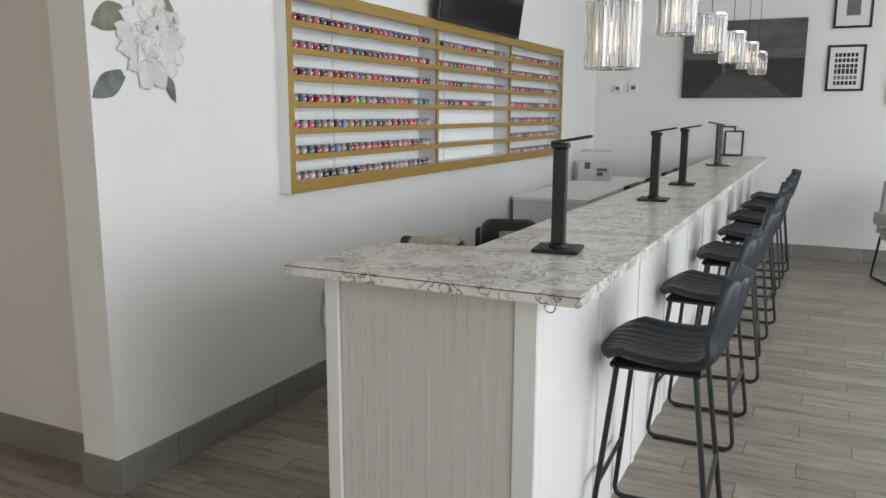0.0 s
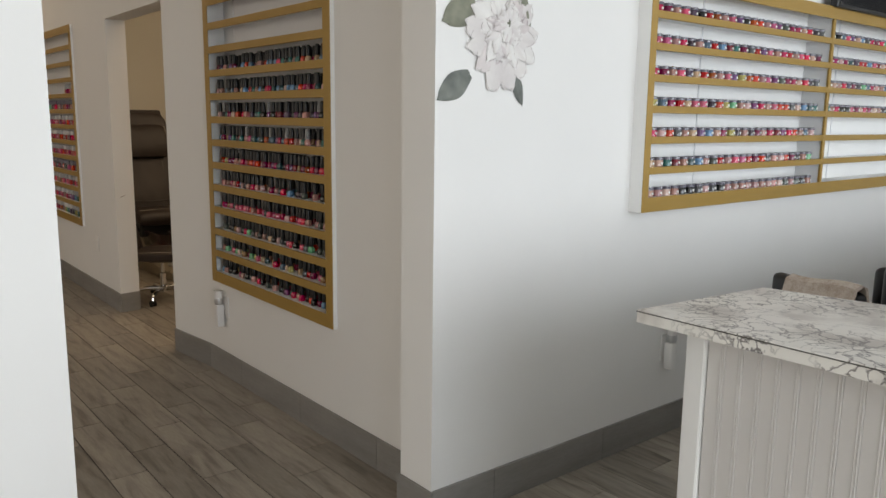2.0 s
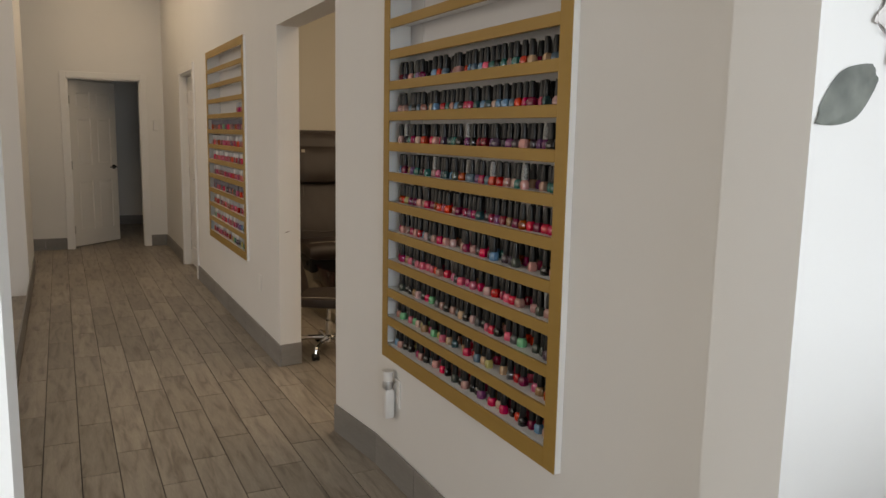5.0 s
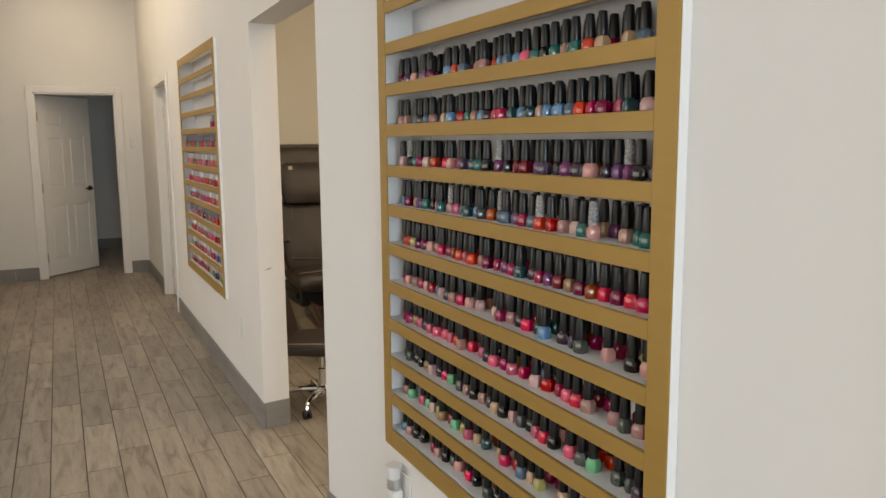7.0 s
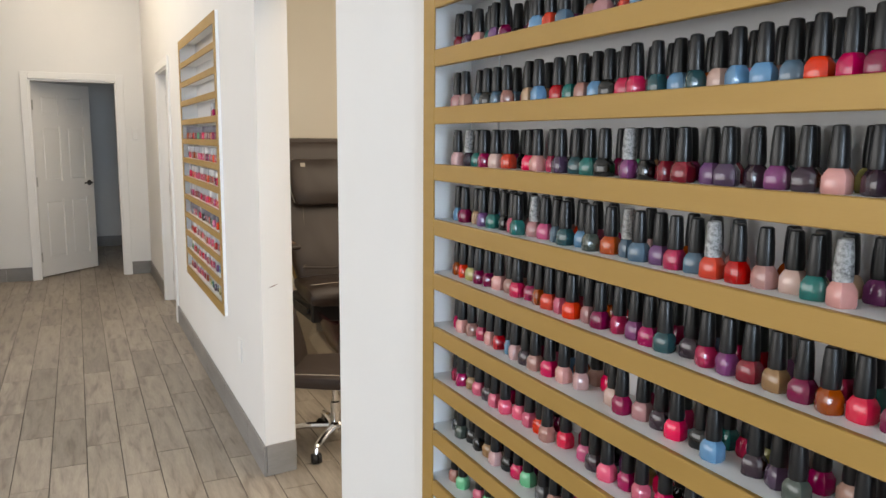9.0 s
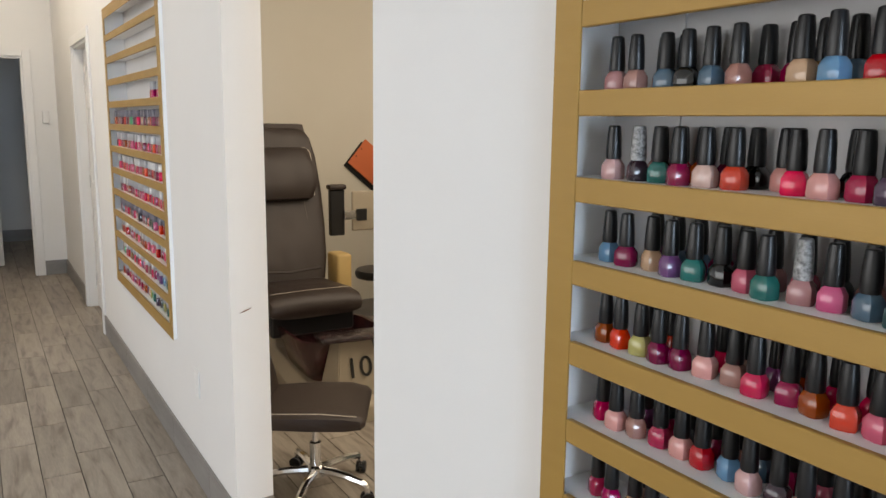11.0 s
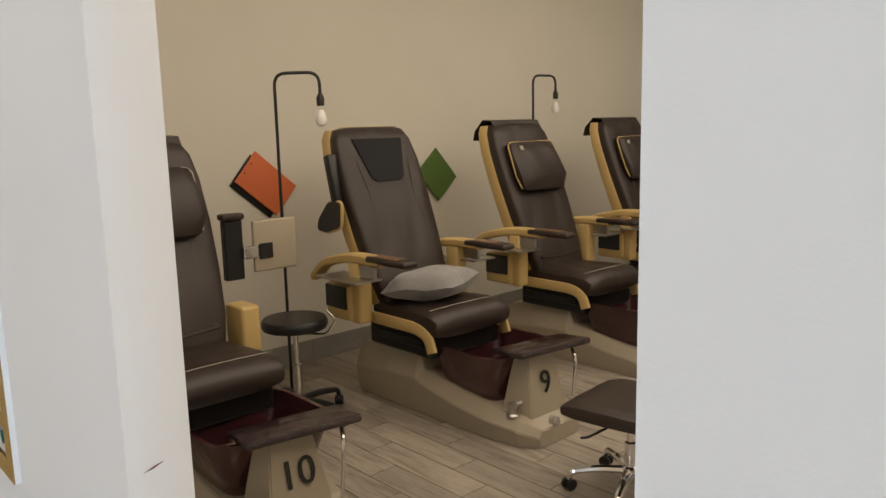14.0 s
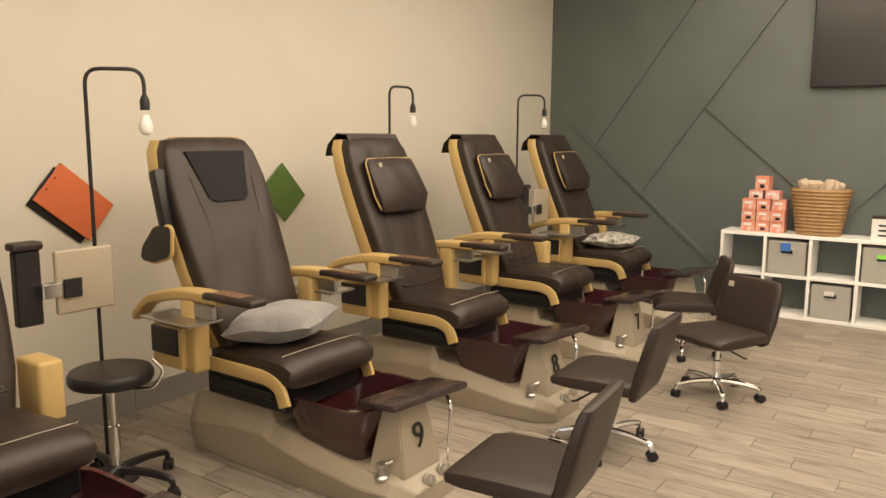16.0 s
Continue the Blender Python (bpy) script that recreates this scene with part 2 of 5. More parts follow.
def box(bm, x0, x1, y0, y1, z0, z1, bevel=0.0, seg=1, m=None):
    """An axis-aligned block, its edges rounded; m: a pose to lay it at."""
    vs = [bm.verts.new((x, y, z)) for x in (x0, x1) for y in (y0, y1) for z in (z0, z1)]
    fs = [bm.faces.new([vs[i] for i in q]) for q in ((0, 1, 3, 2), (4, 6, 7, 5), (0, 4, 5, 1), (2, 3, 7, 6), (0, 2, 6, 4), (1, 5, 7, 3))]
    geom = vs
    if bevel:
        es = list({e for f in fs for e in f.edges})
        r = bmesh.ops.bevel(bm, geom=es, offset=bevel, segments=seg, profile=0.5, affect="EDGES")
        geom = list({v for f in r["faces"] for v in f.verts} | {v for v in vs if v.is_valid})
    if m is not None:
        bmesh.ops.transform(bm, matrix=m, verts=geom)
    return bm


def prism(bm, pts, z0, z1, m=None):
    """A plan outline raised from z0 to z1."""
    lo = [bm.verts.new((x, y, z0)) for x, y in pts]
    hi = [bm.verts.new((x, y, z1)) for x, y in pts]
    n = len(pts)
    bm.faces.new(lo[::-1])
    bm.faces.new(hi)
    for i in range(n):
        bm.faces.new((lo[i], lo[(i + 1) % n], hi[(i + 1) % n], hi[i]))
    if m is not None:
        bmesh.ops.transform(bm, matrix=m, verts=lo + hi)
    return bm


def lathe(bm, prof, seg=20, m=None, cap=True):
    """A profile of (radius, height) turned about z."""
    rings = [[bm.verts.new((r * math.cos(2 * math.pi * i / seg), r * math.sin(2 * math.pi * i / seg), z)) for i in range(seg)] for r, z in prof]
    for a, b in zip(rings, rings[1:]):
        for i in range(seg):
            bm.faces.new((a[i], a[(i + 1) % seg], b[(i + 1) % seg], b[i]))
    if cap:
        bm.faces.new(rings[0][::-1])
        bm.faces.new(rings[-1])
    if m is not None:
        bmesh.ops.transform(bm, matrix=m, verts=[v for r in rings for v in r])
    return bm


def rounded(pts, r, n=5):
    """A polyline with its inner corners rounded."""
    pts = [Vector(p) for p in pts]
    out = [pts[0]]
    for a, b, c in zip(pts, pts[1:], pts[2:]):
        d = min(r, (a - b).length * 0.49, (c - b).length * 0.49)
        p, q = b + (a - b).normalized() * d, b + (c - b).normalized() * d
        out += [p.lerp(b, k / n).lerp(b.lerp(q, k / n), k / n) for k in range(n + 1)]
    return out + [pts[-1]]


def tube(bm, pts, radius, seg=8, closed=False, flat=1.0):
    """A bar swept along a polyline."""
    pts = [Vector(p) for p in pts]
    n = len(pts)
    up = None
    rings = []
    for i, p in enumerate(pts):
        a = pts[i - 1] if i or closed else p
        b = pts[(i + 1) % n] if i < n - 1 or closed else p
        d = (b - a).normalized()
        if up is None:
            up = Vector((0, 0, 1)) if abs(d.z) < 0.9 else Vector((1, 0, 0))
        side = d.cross(up).normalized()
        up = side.cross(d).normalized()
        rr = radius[i] if isinstance(radius, (list, tuple)) else radius
        rings.append([bm.verts.new(p + rr * (math.cos(2 * math.pi * k / seg) * side + flat * math.sin(2 * math.pi * k / seg) * up)) for k in range(seg)])
    for a, b in zip(rings, rings[1:] + rings[:1] if closed else rings[1:]):
        for k in range(seg):
            bm.faces.new((a[k], a[(k + 1) % seg], b[(k + 1) % seg], b[k]))
    if not closed:
        bm.faces.new(rings[0][::-1])
        bm.faces.new(rings[-1])
    return bm


def loft(bm, rings, cap=True):
    """Skin through rings of points."""
    vs = [[bm.verts.new(p) for p in r] for r in rings]
    n = len(vs[0])
    for a, b in zip(vs, vs[1:]):
        for k in range(n):
            bm.faces.new((a[k], a[(k + 1) % n], b[(k + 1) % n], b[k]))
    if cap:
        bm.faces.new(vs[0][::-1])
        bm.faces.new(vs[-1])
    return bm


def oval(cx, cy, z, a, b, n=20, e=2.6):
    """A squarish oval ring in a level plane."""
    out = []
    for i in range(n):
        t = 2 * math.pi * i / n
        c, s = math.cos(t), math.sin(t)
        out.append((cx + a * math.copysign(abs(c) ** (2 / e), c), cy + b * math.copysign(abs(s) ** (2 / e), s), z))
    return out


B = bmesh.new

# ---- structure ----
CEIL = 3.4
WX = -9.53      # wall behind the pedicure chairs
DY = 9.98      # charcoal wall
FY = 9.54       # far wall of the bar room


def wall(name, label, shape, material=M_WALL, z0=0.0, z1=CEIL):
    """shape: plan outlines, or outlines with their own heights."""
    bm = B()
    for s in shape:
        if isinstance(s[0][0], (int, float)):
            prism(bm, s, z0, z1)
        else:
            prism(bm, s[0], s[1], s[2])
    return tagged(link(name, bm, material), label, "wall", kind="structure")


def rect(x0, x1, y0, y1):
    return [(x0, y0), (x1, y0), (x1, y1), (x0, y1)]


bm = B()
box(bm, -15.2, 4.2, -3.4, 10.6, -0.12, -0.004)
floor = tagged(link("floor", bm, M_GROUT), "grey-brown wood-look plank tile floor with dark grout joints", "floor", kind="structure")
bm = B()
box(bm, -15.2, 4.2, -3.4, 10.6, CEIL, CEIL + 0.12)
tagged(link("ceiling", bm, M_CEIL), "plain white painted ceiling", "ceiling", kind="structure")

# corridor wall, right of the pedicure doorway, with the recess for the rack
RX0, RX1, RY, RZ0, RZ1 = -5.06, -3.752, 2.914, 0.54, 2.09
wall("wall_corridor_east", "white painted wall with a recessed polish rack", [
    [(-5.6, 2.885), (-5.15, 2.932), (RX0 + 0.01, 2.936), (RX0 + 0.01, 3.035), (-5.6, 3.035)],
    ([(RX0 + 0.01, 2.936), (RX1 - 0.01, 2.938), (RX1 - 0.01, 3.035), (RX0 + 0.01, 3.035)], 0, RZ0 + 0.01),
    ([(RX0 + 0.01, 2.936), (RX1 - 0.01, 2.938), (RX1 - 0.01, 3.035), (RX0 + 0.01, 3.035)], RZ1 - 0.01, CEIL),
    [(RX1 - 0.01, 2.938), (-3.12, 2.942), (-3.12, 3.035), (RX1 - 0.01, 3.035)],
])
wall("pillar", "white painted pillar at the corridor mouth", [rect(-3.12, -2.935, 2.822, 3.035)])
# wall with the flower decal, facing the bar room
KX0, KX1 = -2.935, -3.085
KY0, KY1, KZ0, KZ1 = 3.875, 8.12, 1.081, 2.06
wall("wall_bar_west", "white painted wall with a long recessed polish rack", [
    rect(KX1, KX0, 3.035, KY0 + 0.01), rect(KX1, KX0, KY1 - 0.01, FY),
    (rect(KX1, KX0, KY0 + 0.01, KY1 - 0.01), 0, KZ0 + 0.01), (rect(KX1, KX0, KY0 + 0.01, KY1 - 0.01), KZ1 - 0.01, CEIL)])
wall("wall_bar_north", "white painted far wall behind the bar", [rect(KX1, 3.9, FY, FY + 0.15)])
# corridor wall left of the doorway
LX0, LX1, LZ0, LZ1 = -9.18, -7.64, 0.548, 2.155
LY = 2.883
DOOR_T = 2.12
SD0, SD1 = -10.92, -10.02
wall("wall_corridor_middle", "white painted corridor wall", [
    [(LX1 - 0.01, LY + 0.02), (-6.764, LY + 0.02), (-6.786, 3.045), (LX1 - 0.01, 3.045)], rect(SD1, LX0 + 0.01, LY + 0.02, 3.045), rect(-12.62, SD0, LY + 0.02, 3.045),
    (rect(LX0 + 0.01, LX1 - 0.01, LY + 0.02, 3.045), 0, LZ0 + 0.01), (rect(LX0 + 0.01, LX1 - 0.01, LY + 0.02, 3.045), LZ1 - 0.01, CEIL),
    (rect(SD0, SD1, LY + 0.02, 3.045), 2.07, CEIL),
    ([(-6.764, LY + 0.02), (-5.6, 2.885), (-5.6, 3.035), (-6.786, 3.045)], DOOR_T, CEIL)])
# end of the corridor
FX = -12.50
ED0, ED1 = 1.80, 2.635
wall("wall_corridor_end", "white painted wall at the end of the corridor", [
    rect(FX - 0.12, FX, 0.2, ED0), rect(FX - 0.12, FX, ED1, 3.045), (rect(FX - 0.12, FX, ED0, ED1), 2.085, CEIL)])
wall("wall_store_room", "white painted walls of the room behind the open door", [
    rect(-15.0, FX - 0.12, 3.3, 3.42), rect(-15.0, FX - 0.12, 1.0, 1.12), rect(-15.12, -15.0, 1.0, 3.42), rect(FX - 0.12, FX - 0.1, 3.045, 3.3)], M_WALL)
wall("wall_side_room", "white painted walls of the room behind the side door", [rect(-12.6, -9.70, 4.6, 4.72)], M_WALL)
wall("wall_corridor_south", "white painted south wall of the corridor", [rect(-11.1, -9.7, 1.25, 1.40), rect(-11.25, -11.1, 0.2, 1.40), rect(-12.67, -11.25, 0.05, 0.2)])
wall("wall_waiting_west", "white painted west wall of the waiting area", [rect(-9.85, -9.7, -3.1, 1.25)])
wall("wall_waiting_south", "white painted wall round the waiting area windows", [
    rect(-9.85, -9.6, -3.25, -3.1), rect(-3.1, -3.0, -3.25, -3.1), (rect(-9.6, -3.1, -3.25, -3.1), 0, 0.35), (rect(-9.6, -3.1, -3.25, -3.1), 2.95, CEIL)])
wall("wall_partition", "white painted partition beside the corridor mouth", [rect(-3.015, -2.865, -3.1, 1.647)])
# pedicure room
wall("wall_pedicure_west", "cream painted wall behind the pedicure chairs", [rect(WX - 0.15, WX, 3.045, DY + 0.15)], M_CREAM)
wall("wall_pedicure_north", "charcoal green accent wall with raised diagonal battens", [rect(WX, KX1, DY, DY + 0.15)], M_DARK)
wall("wall_pedicure_inner", "cream painted inner wall of the pedicure room", [rect(KX1 - 0.02, KX1 - 0.004, 3.06, DY), rect(-5.6, KX1 - 0.02, 3.04, 3.056)], M_CREAM)
# bar room glazing side
wall("wall_bar_east", "white painted wall round the shop windows", [
    rect(3.75, 3.9, -3.1, 1.9), rect(3.75, 3.9, 9.0, FY), (rect(3.75, 3.9, 1.9, 9.0), 0, 0.35), (rect(3.75, 3.9, 1.9, 9.0), 2.95, CEIL)])
wall("wall_bar_south", "white painted wall round the front windows", [
    rect(-3.0, -2.0, -3.25, -3.1), rect(3.2, 3.9, -3.25, -3.1), (rect(-2.0, 3.2, -3.25, -3.1), 0, 0.35), (rect(-2.0, 3.2, -3.25, -3.1), 2.95, CEIL)])
area("pedicure_ceiling_light", (-6.0, 6.2, 3.36), (-6.0, 6.2, 0), 4.4, 6.2, 365, WARM)
# added warm fill to brighten the corridor's far end, no fixture known there
area("corridor_warm_fill", (-10.2, 2.15, 3.36), (-10.2, 2.15, 0), 3.6, 0.3, 62, WARM)
# faint unseen fill, added to lift the dark room behind the door leaf
area("store_room_fill", (-13.8, 2.2, 3.3), (-13.8, 2.2, 0), 0.6, 0.6, 2, DAY)

# ---- polish and jar materials ----
import colorsys

rng = random.Random(7)
POLISH = []
for i in range(44):
    kind = i % 11
    if kind < 4:
        h, s, v = rng.uniform(0.955, 1.035) % 1, rng.uniform(0.86, 0.98), rng.uniform(0.3, 0.85)
    elif kind < 6:
        h, s, v = rng.uniform(0.0, 0.06), rng.uniform(0.35, 0.6), rng.uniform(0.5, 0.75)
    elif kind < 7:
        h, s, v = rng.uniform(0.95, 1.0) % 1, rng.uniform(0.7, 0.9), rng.uniform(0.6, 0.8)
    elif kind < 8:
        h, s, v = rng.uniform(0.47, 0.60), rng.uniform(0.5, 0.85), rng.uniform(0.15, 0.6)
    elif kind < 9:
        h, s, v = rng.uniform(0.78, 0.97), rng.uniform(0.4, 0.75), rng.uniform(0.1, 0.4)
    elif kind < 10:
        h, s, v = rng.choice((0.04, 0.07, 0.14, 0.25, 0.38)), rng.uniform(0.5, 0.9), rng.uniform(0.4, 0.85)
    else:
        h, s, v = rng.random(), rng.uniform(0.03, 0.2), rng.choice((0.03, 0.2, 0.75, 0.85))
    POLISH.append(mat("nail_lacquer", colorsys.hsv_to_rgb(h, min(1, s * 1.12), v ** 1.6), 0.12, mottle=0.05, big=60, coat=0.6))
M_CAP = mat("black_bottle_cap", (0.009, 0.009, 0.010), 0.30, grain=0.2, scale=300, mottle=0.1, big=20)
M_CAPDOT = mat("speckled_bottle_cap", (0.012, 0.012, 0.012), 0.35, grain=1.5, scale=260, color2=(0.55, 0.55, 0.55), big=120)
M_CLEAR = mat("clear_plastic_lid", (0.42, 0.42, 0.44), 0.15, mottle=0.1, big=40, coat=0.5)
M_DARKLID = mat("smoky_plastic_lid", (0.16, 0.15, 0.19), 0.18, mottle=0.2, big=60, coat=0.5)
M_WHITEP = mat("white_plastic", (0.78, 0.77, 0.75), 0.35, mottle=0.02)
M_SILVER = mat("silver_plastic", (0.6, 0.6, 0.6), 0.3, metal=0.8, mottle=0.03)

# ---- wall racks ----
def rack(name, label, u0, u1, z0, z1, rows, at, rail=0.06, strip=0.036, stile=0.056, depth=0.122, proud=0.022, bays=(), joints=(), back=M_SHADEGREY):
    """A shallow gold-faced rack let into a wall, built along local x with its face at local y = 0; at: its pose. Returns the rack and the shelf heights."""
    ob = thing(name, label, "display rack")
    ob.matrix_world = at
    bm = box(B(), u0 + 0.012, u1 - 0.012, depth - 0.008, depth, z0 + 0.012, z1 - 0.012)
    part("back_panel", bm, back, ob, "pale back panel", False)
    for a, b in ((u0, u0 + 0.012), (u1 - 0.012, u1)):
        part("side_panel", box(B(), a, b, 0.004, depth - 0.008, z0, z1), M_SHELF, ob, "white side panel", False)
    part("top_panel", box(B(), u0 + 0.012, u1 - 0.012, 0.012, depth - 0.008, z1 - 0.012, z1), M_SHELF, ob, "", False)
    for a, b in ((u0, u0 + stile), (u1 - stile, u1)):
        part("stile", box(B(), a, b, 0, 0.004, z0, z1, 0.0008), M_GOLD, ob, "gold painted upright", False)
    part("rail", box(B(), u0 + stile, u1 - stile, 0.0003, 0.004, z0, z0 + rail, 0.0008), M_GOLD, ob, "gold painted bottom rail", False)
    part("rail", box(B(), u0 + stile, u1 - stile, 0.0003, 0.004, z1 - rail, z1, 0.0008), M_GOLD, ob, "gold painted top rail", False)
    pitch = (z1 - rail + strip - z0 - rail) / rows
    tops = []
    shelf = part("shelf", box(B(), u0 + 0.012, u1 - 0.012, 0.012, depth - 0.008, -0.012, 0), M_SHELF, ob, "white shelf board", False)
    lip = part("lip", box(B(), u0 + stile, u1 - stile, 0.0006, 0.012, -strip, 0, 0.0015), M_GOLD, ob, "gold painted shelf lip", False)
    for k in range(rows):
        z = z0 + rail + k * pitch
        tops.append(z)
        s = shelf if k == 0 else shelf.copy()
        s.location.z = z - 0.002
        if k:
            scene.collection.objects.link(s)
            l = lip if k == 1 else lip.copy()
            if k > 1:
                scene.collection.objects.link(l)
            l.location.z = z
    for u in bays:
        part("divider", box(B(), u - 0.008, u + 0.008, 0.014, depth - 0.008, z0 + 0.012, z1 - 0.012), M_SHADEGREY, ob, "grey divider", False)
        part("stile", box(B(), u - 0.012, u + 0.012, -0.0006, 0.0115, z0 + rail, z1 - rail, 0.001), M_GOLD, ob, "gold painted upright", False)
    for u in joints:
        part("back_joint", box(B(), u - 0.004, u + 0.004, depth - 0.012, depth - 0.007, z0 + 0.02, z1 - 0.02), M_SHADEGREY, ob, "grey joint strip", False)
    return ob, [t - 0.002 for t in tops]


rack_m, SH_M = rack("polish_rack", "gold-faced white wall rack filled with black-capped nail polish", RX0, RX1, RZ0, RZ1, 12, pose(0, RY, 0), joints=(RX0 + 0.14,))
rack_l, SH_L = rack("polish_rack", "gold-faced white wall rack partly filled with gel polish", LX0, LX1, LZ0, LZ1, 12, pose(0, LY, 0), joints=(LX1 - 0.2,))
# along the bar room wall the rack runs in y and faces +x
rack_r, SH_R = rack("swatch_rack", "long gold-faced white wall rack with small swatch jars", KY0, KY1, KZ0, KZ1, 7, pose(-2.868, 0, 0, 0, 0, 90), rail=0.062, strip=0.03, stile=0.04, depth=0.15, back=M_SHELF,
                    bays=(5.45, 6.75), joints=(4.45, 5.82, 7.1))


def squircle(bm, rings, n=10, e=3.2):
    loft(bm, [oval(0, 0, z, a, b, n, e) for a, b, z in rings])
    return bm


def polish_meshes():
    out = []
    for m in POLISH:
        bm = squircle(B(), [(0.0142, 0.0125, 0.0), (0.0156, 0.0138, 0.003), (0.0153, 0.0134, 0.019), (0.0122, 0.0108, 0.0248), (0.008, 0.008, 0.0296)])
        ob = link("nail_polish_bottle", bm, m, smooth=True)
        out.append(ob.data)
        bpy.data.objects.remove(ob)
    return out


def cap_mesh(material, prof, n=10):
    ob = link("cap", lathe(B(), prof, n), material, smooth=True)
    me = ob.data
    bpy.data.objects.remove(ob)
    return me


BOTTLE = polish_meshes()
CAP = cap_mesh(M_CAP, [(0.0108, 0.0), (0.0114, 0.005), (0.0102, 0.031), (0.0087, 0.0458), (0.0066, 0.0475)])
CAPDOT = cap_mesh(M_CAPDOT, [(0.0108, 0.0), (0.0114, 0.005), (0.0102, 0.031), (0.0087, 0.0458), (0.0066, 0.0475)])


def bottle(x, y, z, rz, mesh, cap, lid_z, label, group, name="nail_polish_bottle", category="nail polish"):
    ob = new(name, mesh)
    ob.matrix_world = pose(x, y, z, 0, 0, rz)
    tagged(ob, label, category, group)
    c = new("cap", cap)
    c.parent = ob
    c.location.z = lid_z
    return ob


rng = random.Random(21)
for row in range(10):
    u = RX0 + (0.075 if row < 7 else 0.085)
    n = 0
    tint = rng.randrange(44)
    while u < RX1 - 0.075:
        if row >= 7 and 6 <= n <= 6:
            u += 0.045
        if rng.random() < 0.09:
            u += rng.uniform(0.012, 0.05)
        k = rng.randrange(44) if rng.random() < 0.6 else (tint + rng.choice((0, 11, 22, 33))) % 44
        dotted = rng.random() < (0.10 if row in (6, 7) else 0.01)
        bottle(u, RY + 0.047 + rng.uniform(-0.006, 0.012), SH_M[row], rng.uniform(-25, 25), BOTTLE[k], CAPDOT if dotted else CAP, 0.0283,
               "small glass bottle of coloured nail polish with black cap", "nail polish bottles in the corridor rack")
        u += rng.uniform(0.035, 0.042)
        n += 1

# the second rank, behind the first
M_CAPS = POLISH + [M_CAP]
bm = B()
for row in range(10):
    u = RX0 + 0.09
    while u < RX1 - 0.08:
        u += rng.uniform(0.036, 0.045) + (0.05 if rng.random() < 0.08 else 0)
        for me, idx, dz in ((BOTTLE[rng.randrange(44)], None, 0.0), (CAP, 44, 0.0283)):
            v0, f0 = len(bm.verts), len(bm.faces)
            bm.from_mesh(me)
            bm.verts.ensure_lookup_table()
            bm.faces.ensure_lookup_table()
            if idx is None:
                tone = rng.randrange(44)
            for f in bm.faces[f0:]:
                f.material_index = tone if idx is None else idx
                f.smooth = True
            bmesh.ops.translate(bm, vec=(u, RY + 0.092, SH_M[row] + dz), verts=bm.verts[v0:])
ob = link("rear_polish_bottles", bm, M_CAPS)
tagged(ob, "second rank of black-capped polish bottles behind the first", "nail polish", kind="stuff")

SQUARE = []
for m in POLISH:
    ob = link("gel_polish_bottle", squircle(B(), [(0.017, 0.014, 0.0), (0.018, 0.015, 0.004), (0.018, 0.015, 0.036), (0.015, 0.012, 0.042)], 8, 4.0), m, smooth=True)
    SQUARE.append(ob.data)
    bpy.data.objects.remove(ob)
GCAP = [cap_mesh(m, [(0.014, 0.0), (0.015, 0.003), (0.014, 0.036), (0.012, 0.039)], 8) for m in (M_CLEAR, M_DARKLID, M_SILVER)]
PINK = [i for i in range(44) if i % 11 in (0, 1, 2, 3, 6)]
BLUE = [i for i in range(44) if i % 11 in (7, 8, 9)]
for row in range(9):
    u = LX0 + 0.11
    while u < LX1 - 0.08:
        if row == 8 and u < LX1 - 0.42:
            u += 0.05
            continue
        if row == 0 and u > LX1 - 0.75 or row == 1 and u > LX1 - 0.5:
            k = rng.choice(BLUE)
        else:
            k = rng.choice(PINK if row in (0, 2, 4, 5, 6) else range(44))
        bottle(u, LY + 0.04 + rng.uniform(-0.004, 0.012), SH_L[row], rng.uniform(-10, 10), SQUARE[k], GCAP[1 if row in (3, 7) else rng.choice((0, 0, 2))], 0.040,
               "small square bottle of coloured gel polish with pale cap", "gel polish bottles in the far rack", "gel_polish_bottle", "gel polish")
        u += rng.uniform(0.045, 0.052)

JAR = []
PALE = [i for i in range(44) if i % 11 in (4, 5, 10)]
for m in POLISH:
    ob = link("swatch_jar", lathe(B(), [(0.020, 0.0), (0.0225, 0.003), (0.0225, 0.026), (0.020, 0.030)], 12), m, smooth=True)
    JAR.append(ob.data)
    bpy.data.objects.remove(ob)
JLID = cap_mesh(M_DARKLID, [(0.0235, 0.0), (0.0235, 0.010), (0.021, 0.012)], 12)
JDISC = cap_mesh(M_WHITEP, [(0.0060, -0.001), (0.0060, 0.0018), (0.005, 0.0025)], 12)
for bay, (a, b) in enumerate(((KY0 + 0.06, 5.42), (5.48, 6.72), (6.78, KY1 - 0.06))):
    for row in range(7):
        if bay == 1 and row < 3:
            continue
        y = a + 0.03
        dark = rng.random() < 0.5
        while y < b - 0.02 - (0.22 if bay == 1 and row == 3 else 0):
            rainbow = bay == 0 and row in (4, 6)
            k = int((y - a) * 30) % 44 if rainbow else rng.choice(PALE) if row == 0 else rng.randrange(44)
            ob = bottle(-2.908 + rng.uniform(-0.004, 0.004), y, SH_R[row], 0, JAR[k], JLID, 0.029,
                        "small round swatch jar with clear lid on the rack shelf", "swatch jars in the bar rack", "swatch_jar", "jar")
            d = new("swatch", JDISC)
            d.parent = ob
            d.matrix_local = pose(0.0222, 0, 0.015, 0, 90, 0)
            y += rng.uniform(0.058, 0.064) if bay < 2 else 0.075

